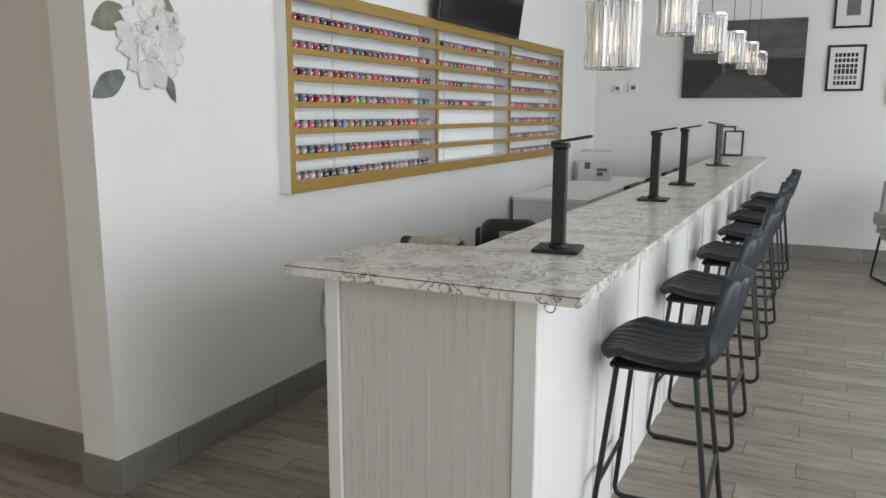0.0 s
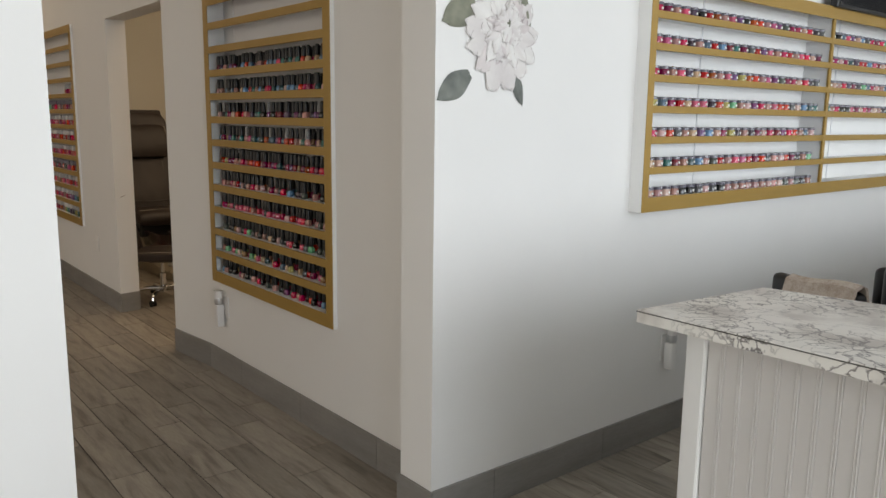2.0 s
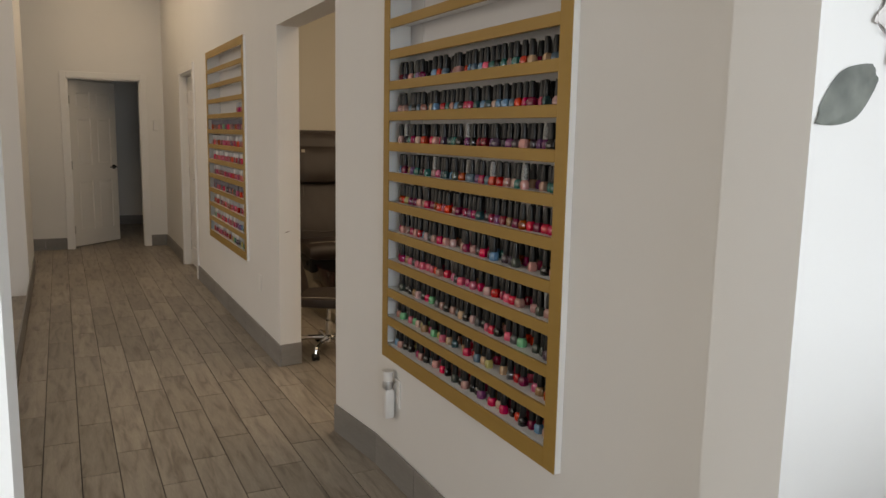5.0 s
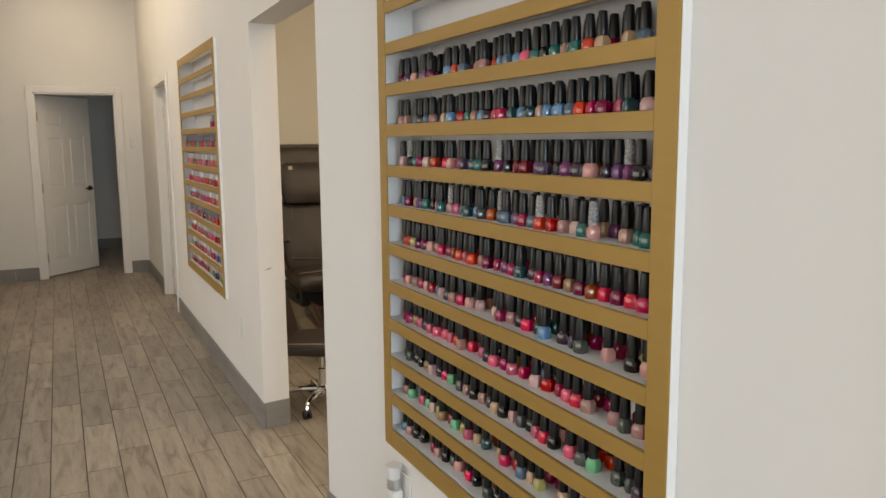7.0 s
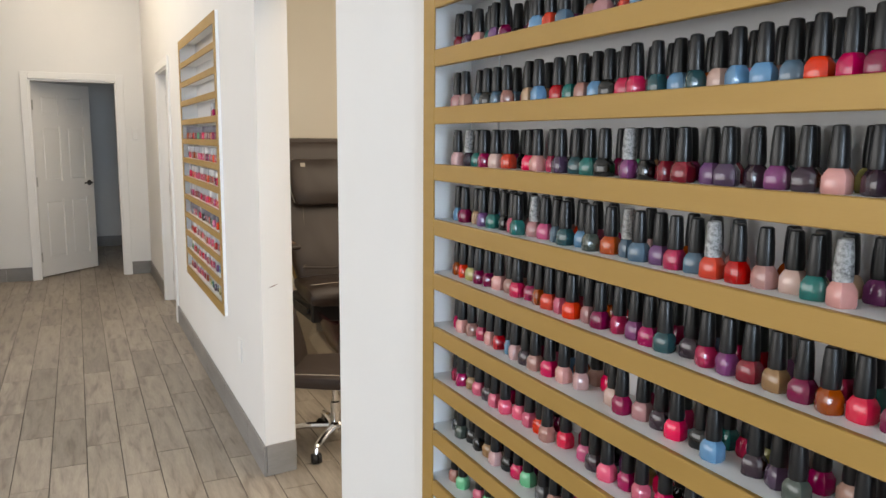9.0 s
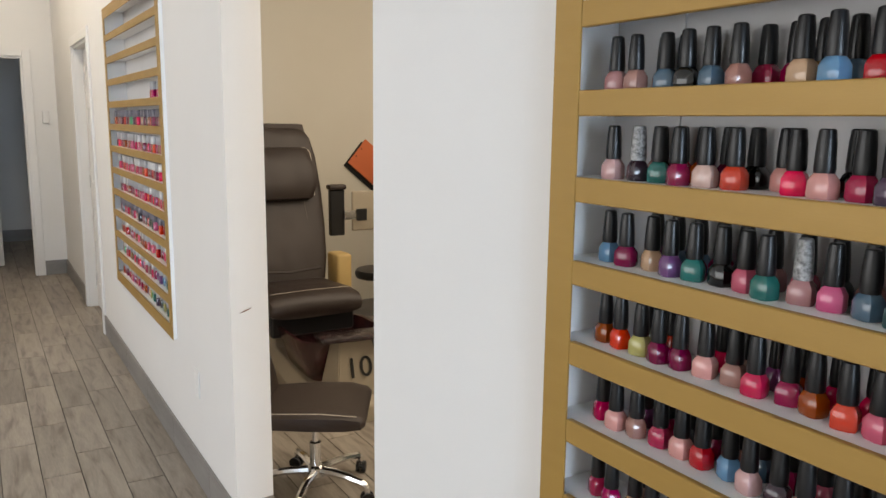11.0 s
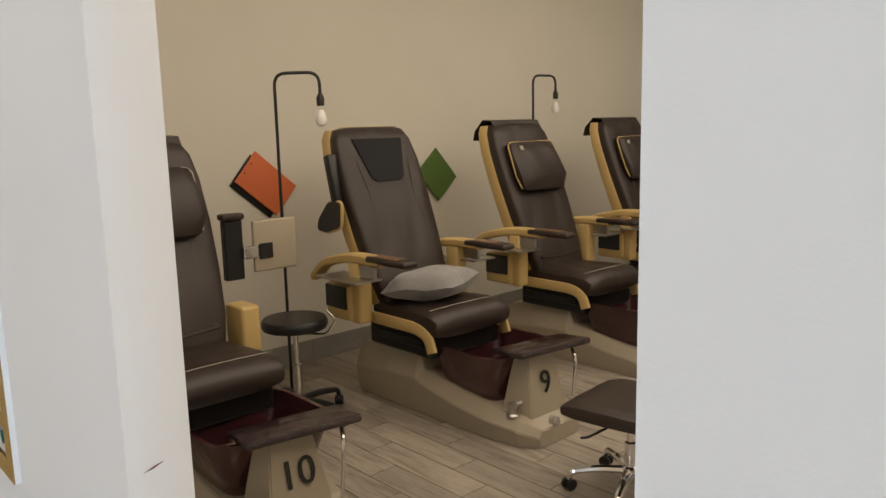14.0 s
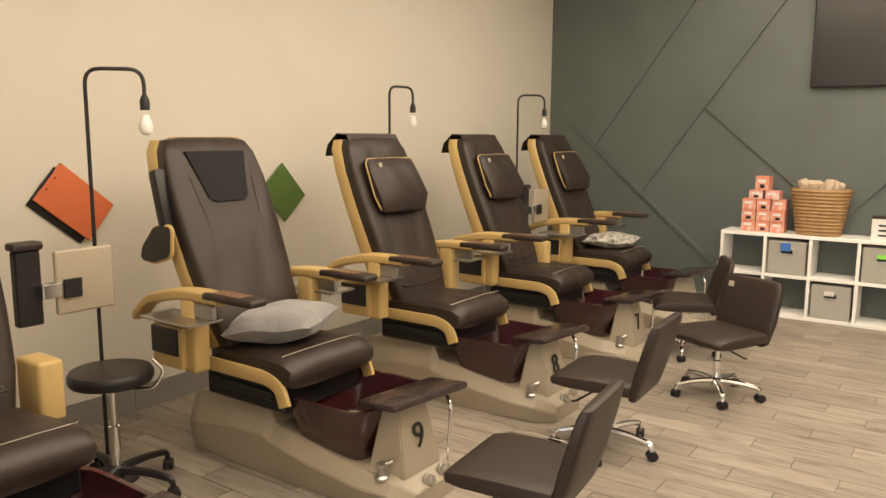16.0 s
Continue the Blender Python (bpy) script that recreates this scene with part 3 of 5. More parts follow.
# ---- doors and trim ----
def casing(name, label, w, h, at, depth=0.018, face=0.07):
    ob = tagged(thing(name, label, "door trim"), kind="structure")
    ob.matrix_world = at
    for x0, x1 in ((-face, 0), (w, w + face)):
        part("jamb_trim", box(B(), x0, x1, -depth, 0, 0, h + face, 0.003), M_TRIM, ob, "", False)
    part("head_trim", box(B(), 0.0005, w - 0.0005, -depth, 0, h, h + face, 0.003), M_TRIM, ob, "", False)
    for x0, x1 in ((-0.001, 0.018), (w - 0.018, w + 0.001)):
        part("jamb", box(B(), x0, x1, 0.0005, 0.118, 0, h - 0.001), M_TRIM, ob, "", False)
    part("head_jamb", box(B(), 0.0185, w - 0.0185, 0.0005, 0.118, h - 0.018, h), M_TRIM, ob, "", False)
    return ob


def panel_door(label, w, h, at, lever=1):
    ob = thing("door_1", label, "door", kind="structure")
    ob.matrix_world = at
    bm = B()
    box(bm, 0, w, 0.014, 0.026, 0.008, h)
    st, mid = 0.105, 0.1
    cols = ((st, w / 2 - mid / 2), (w / 2 + mid / 2, w - st))
    rows = ((0.2, 0.82), (1.02, 1.60), (1.71, h - 0.13))
    for y0, y1 in ((0.0, 0.014), (0.026, 0.040)):
        for x0, x1 in ((0, st), (w / 2 - mid / 2, w / 2 + mid / 2), (w - st, w)):
            box(bm, x0, x1, y0, y1, 0.008, h)
        zs = [0.008, *[z for r in rows for z in r], h]
        for z0, z1 in zip(zs[::2], zs[1::2]):
            for x0, x1 in cols:
                box(bm, x0, x1, y0, y1, z0, z1)
    part("leaf", bm, M_TRIM, ob, "white painted six-panel leaf", False)
    for x0, x1 in cols:
        for z0, z1 in rows:
            for y0, y1 in ((0.003, 0.0145), (0.0255, 0.037)):
                part("panel", box(B(), x0 + 0.022, x1 - 0.022, y0, y1, z0 + 0.022, z1 - 0.022, 0.0054), M_TRIM, ob, "", False)
    for side in (-1, 1):
        y = -0.0005 if side < 0 else 0.0405
        bm = lathe(B(), [(0.03, 0), (0.03, 0.008), (0.012, 0.012), (0.012, 0.045)], 16, pose(w - 0.07, y, 0.98, 90 if side < 0 else -90))
        tube(bm, [(w - 0.07, y + side * 0.045, 0.98), (w - 0.18, y + side * 0.048, 0.98)], 0.009)
        part("lever_handle", bm, M_BLKMETAL, ob, "black lever handle")
    for z in (0.22, 1.02, 1.82):
        part("hinge", box(B(), -0.006, 0.012, -0.004, 0.0, z - 0.05, z + 0.05), M_STEEL, ob, "steel hinge", False)
    return ob


casing("door_trim_1", "white painted door trim at the corridor end", ED1 - ED0, 2.085, pose(FX, ED0, 0, 0, 0, 90))
panel_door("white six-panel door standing ajar into the room behind", 0.795, 2.055, pose(FX - 0.10, ED0 + 0.022, 0.006, 0, 0, 90 + 46))
casing("door_trim_2", "white painted door trim of the side door", SD1 - SD0, 2.07, pose(SD0, LY + 0.02, 0))
panel_door("closed white six-panel side door with black lever", SD1 - SD0 - 0.04, 2.04, pose(SD0 + 0.02, LY + 0.085, 0.006)).name = "door_2"


# ---- baseboards of tile ----
def baseboard(label, a, b, h=0.142, t=0.011, step=0.645, off=0.0, ends=True):
    """Tile pieces along a wall from a to b, standing proud to the right of that way."""
    a, b = Vector((*a, 0)), Vector((*b, 0))
    d = (b - a).normalized()
    ang = math.degrees(math.atan2(d.y, d.x))
    ob = tagged(thing("baseboard", label, "baseboard", a.x, a.y, 0, ang), kind="structure")
    ln = (b - a).length
    cuts = [0.0] + [c for c in [off + i * step for i in range(40)] if 0.03 < c < ln - 0.03] + [ln]
    for u, v in zip(cuts, cuts[1:]):
        part("tile", box(B(), u + 0.001, v - 0.001, -t, -0.0005, 0.0005, h, 0.0012), M_BASE, ob, "", False)
    return ob


G = "grey wood-look tile baseboard"
baseboard(G, (-5.15, 2.932), (-3.12, 2.942), off=0.42)
baseboard(G, (-5.6, 2.885), (-5.15, 2.932))
baseboard(G, (-3.131, 2.822), (-2.924, 2.822))
baseboard(G, (-2.935, 2.822), (-2.935, FY), off=0.3)
baseboard(G, (SD1 + 0.07, LY + 0.02), (-6.751, LY + 0.02), off=0.25)
baseboard(G, (-6.764, LY + 0.02), (-6.786, 3.045))
baseboard(G, (FX, LY + 0.02), (SD0 - 0.07, LY + 0.02))
baseboard(G, (FX, 0.2), (FX, ED0 - 0.07))
baseboard(G, (FX, ED1 + 0.07), (FX, LY + 0.02))
baseboard(G, (-15.0, 3.3), (FX - 0.12, 3.3))
baseboard(G, (-15.0, 1.12), (-15.0, 3.3))
baseboard(G, (WX, 3.045), (WX, DY), off=0.1)
baseboard(G, (KX0, FY), (3.75, FY), off=0.2)
baseboard(G, (-3.015, 1.40), (-11.1, 1.40))
baseboard(G, (-2.865, -3.1), (-2.865, 1.647))

# ---- battens of the charcoal wall ----
bat = tagged(thing("trim", "charcoal painted diagonal battens on the accent wall", "wall trim"), kind="structure")
for (x0, z0), (x1, z1) in (((-9.50, 1.86), (-7.75, 0.318)), ((-8.505, 1.03), (-6.84, 3.36)), ((-9.02, 1.453), (-7.67, 3.36)), ((-7.94, 1.82), (-6.754, 0.817)), ((-6.754, 0.817), (-5.2, 2.58))):
    ln = math.hypot(x1 - x0, z1 - z0)
    part("batten", box(B(), 0, ln, -0.022, 0, -0.017, 0.017, 0.002, m=pose(x0, DY, z0) @ pose(0, 0, 0, 0, -math.degrees(math.atan2(z1 - z0, x1 - x0)), 0)), M_DARK, bat, "", False)

# ---- bar ----
CT = 1.03
PX = -1.215     # customer side of the bar front
bar = thing("bar_counter", "white panelled bar with beadboard end and marble-look worktop", "bar counter")
OUT = [(-1.982, 2.668), (-1.086, 2.662), (-1.086, FY - 0.01), (-1.60, FY - 0.01), (-1.60, 3.20), (-1.93, 3.14)]
bm = prism(B(), OUT, CT - 0.03, CT)
bmesh.ops.bevel(bm, geom=[e for e in bm.edges if abs(e.verts[0].co.z - e.verts[1].co.z) < 1e-4 and e.verts[0].co.z > CT - 0.01], offset=0.002, segments=1, affect="EDGES")
part("worktop", bm, M_MARBLE, bar, "marble-look laminate worktop", False)
part("edge_line", prism(B(), [(-1.9832, 2.6668), (-1.0848, 2.6608), (-1.0848, 2.70), (-1.9832, 2.70)], CT - 0.0055, CT - 0.003), M_GROUT, bar, "dark laminate seam", False)
part("end_panel", box(B(), -1.868, PX - 0.03, 2.742, 2.76, 0.0, CT - 0.031), M_BEAD, bar, "", False)
for i in range(13):
    u = -1.832 + i * 0.0421
    part("beadboard_plank", box(B(), u + 0.0003, u + 0.0418, 2.733, 2.742, 0.0, CT - 0.031, 0.0008), M_BEAD, bar, "cream beadboard plank", False)
    for du in (-0.0032, 0.0032):
        part("bead", tube(B(), [(u + 0.036 + du, 2.7335, 0.0), (u + 0.036 + du, 2.7335, CT - 0.032)], 0.0025, 6), M_BEAD, bar)
part("corner_post", box(B(), -1.883, -1.834, 2.722, 2.775, 0, CT - 0.031, 0.004), M_TRIM, bar, "white painted corner post", False)
part("corner_post", box(B(), PX - 0.068, PX, 2.727, 2.775, 0, CT - 0.031, 0.004), M_TRIM, bar, "white painted corner post", False)
part("front_panel", box(B(), PX - 0.03, PX - 0.012, 2.775, FY - 0.02, 0, CT - 0.031), M_TRIM, bar, "", False)
y = 2.78
while y < FY - 0.3:
    part("front_board", box(B(), PX - 0.012, PX - 0.003, y, y + 0.612, 0.0, CT - 0.032, 0.002), M_TRIM, bar, "white painted front board", False)
    part("batten", box(B(), PX - 0.003, PX + 0.004, y + 0.585, y + 0.64, 0.0, CT - 0.032, 0.002), M_TRIM, bar, "", False)
    y += 0.615
part("back_panel", box(B(), -1.56, -1.545, 3.1, FY - 0.02, 0, CT - 0.031), M_TRIM, bar, "", False)
bm = tube(B(), [Vector((-1.175, 2.70, CT - 0.045)) + 0.014 * Vector((math.cos(a), 0, math.sin(a))) for a in [2 * math.pi * k / 14 for k in range(14)]], 0.0022, 6, True)
part("hook_ring", bm, M_CHROME, bar, "small chrome purse hook")


def bar_lamp(x, y, rz=0):
    ob = thing("nail_table_lamp", "black square table lamp with folded slim head on the bar", "table lamp", x, y, CT, rz, "lamps along the bar")
    part("base", box(B(), -0.075, 0.075, -0.075, 0.075, 0, 0.012, 0.003), M_BLKMETAL, ob, "", False)
    part("collar", lathe(B(), [(0.032, 0.012), (0.032, 0.022), (0.026, 0.026)], 16), M_BLKMETAL, ob)
    part("post", box(B(), -0.022, 0.022, -0.018, 0.018, 0.024, 0.33, 0.003), M_BLKMETAL, ob, "", False)
    part("hinge", box(B(), -0.028, 0.028, -0.022, 0.022, 0.33, 0.348, 0.004), M_BLACK, ob, "", False)
    part("head", box(B(), -0.03, 0.10, -0.022, 0.022, 0.0, 0.010, 0.003, m=pose(0, 0, 0.348, 0, -10, 0)), M_BLKMETAL, ob, "slim black lamp head", False)
    return ob


for x, y, rz in ((-1.335, 3.26, 8), (-1.35, 4.90, 4), (-1.365, 5.88, 3), (-1.39, 7.85, -150)):
    bar_lamp(x, y, rz)


def smooth_line(pts, n):
    """A curve through the points, n steps from each to the next."""
    out = []
    for i in range(len(pts) - 1):
        p = [Vector(pts[min(max(k, 0), len(pts) - 1)]) for k in (i - 1, i, i + 1, i + 2)]
        for k in range(n):
            u = k / n
            out.append(tuple(0.5 * (2 * p[1] + (p[2] - p[0]) * u + (2 * p[0] - 5 * p[1] + 4 * p[2] - p[3]) * u * u + (3 * p[1] - p[0] - 3 * p[2] + p[3]) * u ** 3)))
    return out + [tuple(pts[-1])]


def bar_stool(y, rz=0):
    """Seat faces the bar (-x); origin on the floor."""
    ob = thing("bar_stool", "dark teal channelled leatherette bar stool with black sled legs", "bar stool", -1.0, y, 0, rz, "stools along the bar")
    bm = B()
    rows = []
    n = 33
    # side profile from the front lip over the seat and up the back
    prof = [(-0.225, 0.715), (-0.215, 0.735), (-0.15, 0.742), (-0.05, 0.728), (0.06, 0.722), (0.13, 0.735), (0.175, 0.78), (0.20, 0.85), (0.222, 0.93), (0.238, 1.0), (0.243, 1.02)]
    half = [0.165, 0.19, 0.215, 0.225, 0.23, 0.235, 0.235, 0.225, 0.205, 0.175, 0.15]
    prof, half = smooth_line(prof, 3), [v[0] for v in smooth_line([(w, 0) for w in half.copy()], 3)]
    for (x, z), w in zip(prof, half):
        row = []
        for k in range(n):
            s = -1 + 2 * k / (n - 1)
            chan = 0.006 * abs(math.sin(s * math.pi * 4)) ** 0.7
            cup = (abs(s) ** 2.5) * 0.028 * min(1, max(0, (0.79 - z) / 0.05)) * min(1, (x + 0.225) / 0.07)
            wrap = -(abs(s) ** 2) * 0.055 * min(1, max(0, (z - 0.735) / 0.1)) * (1 if x > 0.08 else 0)
            row.append((x + wrap + (-chan if z > 0.76 else 0) + (0.03 * abs(s) ** 4 if x < -0.15 else 0), s * w, z + cup + (chan if z < 0.76 else 0)))
        rows.append(row)
    top = [[bm.verts.new(p) for p in r] for r in rows]
    low = []
    for i, r in enumerate(rows):
        x, z = prof[i]
        a, b = prof[max(0, i - 1)], prof[min(len(prof) - 1, i + 1)]
        d = Vector((b[0] - a[0], 0, b[1] - a[1])).normalized()
        nrm = Vector((-d.z, 0, d.x))
        low.append([bm.verts.new(Vector(p) - nrm * 0.034 * (0.55 if k in (0, n - 1) else 1)) for k, p in enumerate(r)])
    for i in range(len(rows) - 1):
        for k in range(n - 1):
            bm.faces.new((top[i][k], top[i + 1][k], top[i + 1][k + 1], top[i][k + 1]))
            bm.faces.new((low[i][k], low[i][k + 1], low[i + 1][k + 1], low[i + 1][k]))
        bm.faces.new((top[i][0], low[i][0], low[i + 1][0], top[i + 1][0]))
        bm.faces.new((top[i][-1], top[i + 1][-1], low[i + 1][-1], low[i][-1]))
    for r in (0, -1):
        for k in range(n - 1):
            bm.faces.new((top[r][k], top[r][k + 1], low[r][k + 1], low[r][k]))
    part("bucket_seat", bm, M_TEAL, ob, "channel-stitched teal leatherette seat and back")
    part("seat_pan", box(B(), -0.18, 0.14, -0.15, 0.15, 0.672, 0.694, 0.008), M_BLACK, ob, "", False)
    for s in (-1, 1):
        pts = rounded([(-0.15, s * 0.165, 0.68), (-0.22, s * 0.225, 0.012), (0.21, s * 0.225, 0.012), (0.12, s * 0.165, 0.68)], 0.05)
        part("sled_leg", tube(B(), pts, 0.0105, 8), M_BLKMETAL, ob, "black steel sled leg")
        for x in (-0.16, 0.15):
            part("foot_pad", box(B(), x - 0.025, x + 0.025, s * 0.225 - 0.012, s * 0.225 + 0.012, 0, 0.008, 0.002), M_BLACK, ob, "", False)
    part("footrest", tube(B(), [(-0.193, -0.204, 0.27), (-0.193, 0.204, 0.27)], 0.0095, 8), M_BLKMETAL, ob)
    part("rear_brace", tube(B(), [(0.178, -0.204, 0.27), (0.178, 0.204, 0.27)], 0.0095, 8), M_BLKMETAL, ob)
    part("seat_bar", tube(B(), [(-0.15, -0.165, 0.677), (-0.15, 0.165, 0.677)], 0.009, 8), M_BLKMETAL, ob)
    return ob


first = bar_stool(3.45, 2)
first.scale = (0.92, 1.0, 0.962)
for i, (y, rz) in enumerate(((4.52, -2), (5.50, 3), (6.42, -3), (7.25, 2), (8.06, -1), (8.86, 4))):
    copy_thing(first, pose(-1.0 + 0.012 * (i % 3 - 1), y, 0, 0, 0, rz) @ Matrix.Diagonal((0.95, 1.0, 0.972, 1.0)))

M_GLASS = mat("cut_crystal", (0.95, 0.95, 0.95), 0.03, trans=0.92, mottle=0.0, ior=1.5)
M_BULB = bpy.data.materials.new("warm_bulb")
M_BULB.use_nodes = True
M_BULB.node_tree.nodes["Principled BSDF"].inputs["Emission Color"].default_value = (1.0, 0.78, 0.5, 1)
M_BULB.node_tree.nodes["Principled BSDF"].inputs["Emission Strength"].default_value = 14.0


def pendant(y, z):
    ob = thing("pendant_lamp", "round crystal-prism pendant lamp with chrome top, lit", "pendant lamp", -1.25, y, z, 0, "pendants over the bar")
    ob.scale = (0.9, 0.9, 1.0)
    for k in range(20):
        a = 2 * math.pi * k / 20
        bm = prism(B(), [(0.093, -0.0125), (0.104, 0), (0.093, 0.0125), (0.088, 0)], 0, 0.215, pose(0, 0, 0, 0, 0, math.degrees(a)))
        part("crystal_bar", bm, M_GLASS, ob, "", False)
    part("top_ring", lathe(B(), [(0.085, 0.212), (0.106, 0.212), (0.106, 0.222), (0.0, 0.224)], 28, cap=False), M_CHROME, ob, "chrome top plate")
    part("bottom_ring", tube(B(), [(0.096 * math.cos(a), 0.096 * math.sin(a), 0.0) for a in [2 * math.pi * k / 28 for k in range(28)]], 0.0035, 6, True), M_CHROME, ob)
    part("socket", lathe(B(), [(0.016, 0.15), (0.016, 0.212)], 14), M_CHROME, ob)
    part("bulb", lathe(B(), [(0.004, 0.05), (0.018, 0.06), (0.022, 0.085), (0.014, 0.13), (0.012, 0.15)], 14), M_BULB, ob, "glowing warm bulb")
    part("cord", tube(B(), [(0, 0, 0.224), (0, 0, CEIL - z - 0.02)], 0.003, 6), M_BLACK, ob, "black cord")
    part("canopy", lathe(B(), [(0.06, CEIL - z - 0.022), (0.06, CEIL - z - 0.001)], 20), M_CHROME, ob)
    return ob


for y, z in ((3.53, 1.621), (4.705, 1.837), (5.885, 1.838), (7.08, 1.843), (8.28, 1.862), (9.42, 1.862)):
    pendant(y, z)

# ---- pictures and fittings of the far wall ----
def ink(name, c, r=0.5):
    return mat(name, c, r, mottle=0.12, big=6, grain=0.3, scale=30)


pic = thing("canvas_print", "large dark grey canvas print of a wooden pier under clouds", "picture", -1.407, FY - 0.004, 2.023)
pic.scale = (1.022, 1.0, 1.035)
part("canvas", box(B(), -0.575, 0.575, -0.03, 0, -0.375, 0.375, 0.004), ink("print_dark", (0.035, 0.033, 0.033)), pic, "", False)
M_CLOUD = mat("print_cloud", (0.17, 0.16, 0.155), 0.5, grain=0.5, scale=4, color2=(0.04, 0.038, 0.038), big=1.2, stretch=(1, 1, 5))
part("print_sky", box(B(), -0.572, 0.572, -0.0318, -0.030, 0.0, 0.372), M_CLOUD, pic, "", False)
bm = B()
vs = [bm.verts.new(p) for p in ((-0.40, -0.0322, -0.372), (0.45, -0.0322, -0.372), (0.02, -0.0322, -0.04), (-0.10, -0.0322, -0.04))]
bm.faces.new(vs)
part("print_pier", bm, mat("print_planks", (0.11, 0.10, 0.098), 0.5, grain=0.4, scale=30, color2=(0.05, 0.047, 0.046), stretch=(1, 1, 9), big=8), pic, "", False)
for x0, x1, z0, z1, c in ((-0.14, 0.06, -0.04, 0.045, 0.02), (-0.19, -0.155, -0.13, 0.03, 0.16), (0.10, 0.145, -0.13, 0.03, 0.16), (-0.09, 0.02, -0.035, 0.03, 0.11)):
    part("print_post", box(B(), x0, x1, -0.0330, -0.0323, z0, z1), ink("print_tone", (c, c * 0.97, c * 0.95)), pic, "", False)

M_PAPER = mat("print_paper", (0.74, 0.73, 0.71), 0.6, mottle=0.02)


def framed(name, label, x, z, w, h, y=FY - 0.002, face=0.022, tilt=0.0):
    ob = thing(name, label, "picture frame", x, y, z)
    ob.matrix_world = pose(x, y, z, tilt, 0, 0)
    for a in ((-w / 2, -w / 2 + face, -h / 2, h / 2), (w / 2 - face, w / 2, -h / 2, h / 2), (-w / 2 + face, w / 2 - face, -h / 2, -h / 2 + face), (-w / 2 + face, w / 2 - face, h / 2 - face, h / 2)):
        part("frame_bar", box(B(), a[0], a[1], -0.02, -0.0008, a[2], a[3], 0.002), M_BLKMETAL, ob, "", False)
    part("sheet", box(B(), -w / 2 + face, w / 2 - face, -0.010, -0.002, -h / 2 + face, h / 2 - face), M_PAPER, ob, "white sheet", False)
    return ob


M_INK = ink("black_ink", (0.02, 0.02, 0.02))
f = framed("framed_poster", "black framed white poster with rows of dark lettering bars", -0.453, 1.915, 0.335, 0.442)
for k in range(6):
    hh = 0.036 if k != 3 else 0.05
    z = 0.125 - k * 0.052 - (0.008 if k > 3 else 0)
    part("print_bar", box(B(), -0.1, 0.1, -0.0108, -0.0102, z - hh / 2, z + hh / 2), M_INK if k != 4 else ink("grey_ink", (0.2, 0.2, 0.2)), f, "", False)
    for j in range(5):
        part("print_gap", box(B(), -0.078 + j * 0.036, -0.07 + j * 0.036, -0.0112, -0.0109, z - hh / 2, z + hh / 2), M_PAPER, f, "", False)
f = framed("framed_photo", "black framed photograph with white mount", -0.429, 2.52, 0.336, 0.454)
part("photo", box(B(), -0.06, 0.06, -0.0108, -0.0102, -0.11, 0.10), ink("photo_grey", (0.16, 0.16, 0.16)), f, "", False)
f = framed("framed_poster", "black framed picture at the far wall", 0.07, 1.82, 0.3, 0.5)
f = framed("framed_certificate", "small black framed certificate standing on the bar", -1.43, CT + 0.137, 0.19, 0.26, FY - 0.05, 0.016, -8)
for k in range(4):
    part("print_bar", box(B(), -0.05, 0.05, -0.0108, -0.0102, 0.03 - k * 0.022, 0.034 - k * 0.022), ink("grey_ink", (0.35, 0.35, 0.35)), f, "", False)
framed("framed_certificate", "small black frame leaning behind another on the bar", -1.50, CT + 0.16, 0.16, 0.31, FY - 0.022, 0.016, -2)
for x, w, s in ((-2.684, 0.09, 0.0), (-2.511, 0.10, 0.005)):
    ob = thing("thermostat", "small white wall control with grey face on the far wall", "thermostat", x, FY - 0.001, 1.744 + s)
    part("case", box(B(), -w / 2, w / 2, -0.024, 0, -w / 2, w / 2, 0.006), M_WHITEP, ob, "", False)
    part("display", box(B(), -w / 4, w / 4, -0.0255, -0.0242, -w / 5, w / 5), ink("lcd_grey", (0.16, 0.18, 0.17), 0.2), ob, "grey display", False)

tv = thing("television", "black flat television hung above the swatch rack, tilted down", "television", -2.80, 6.1, 2.36)
tv.matrix_world = pose(-2.80, 6.13, 2.38, 0, 8, 0)
part("casing", box(B(), -0.045, 0, -0.72, 0.72, -0.33, 0.5, 0.006), M_BLACK, tv, "", False)
part("screen", box(B(), 0.0002, 0.003, -0.70, 0.70, -0.31, 0.48), mat("screen_glass", (0.008, 0.008, 0.01), 0.12, mottle=0.0), tv, "dark glossy screen", False)
part("wall_arm", box(B(), -0.135, -0.046, -0.15, 0.15, 0.0, 0.2), M_BLKMETAL, tv, "", False)

# ---- work side of the bar ----
desk = thing("work_table", "white laminate work table behind the bar", "table", -2.52, 7.55, 0)
part("top", box(B(), -0.38, 0.28, -0.65, 1.85, 0.755, 0.785, 0.003), M_SHELF, desk, "", False)
part("side", box(B(), -0.37, 0.27, -0.64, -0.62, 0.0, 0.755), M_SHADEGREY, desk, "", False)
part("front", box(B(), 0.24, 0.26, -0.62, 1.85, 0.0, 0.755), M_SHELF, desk, "", False)
bx = thing("mask_carton", "open white cardboard carton with printed side on the work table", "box", -2.70, 8.78, 0.785, 8)
part("carton", box(B(), -0.16, 0.16, -0.1, 0.1, 0, 0.2, 0.003), ink("white_card", (0.62, 0.6, 0.58)), bx, "", False)
for x, z, w, h in ((-0.1, 0.12, 0.06, 0.07), (0.03, 0.10, 0.1, 0.03), (0.03, 0.05, 0.06, 0.04)):
    part("print_bar", box(B(), x, x + w, -0.1012, -0.1002, z, z + h), ink("carton_ink", (0.12, 0.12, 0.13)), bx, "", False)
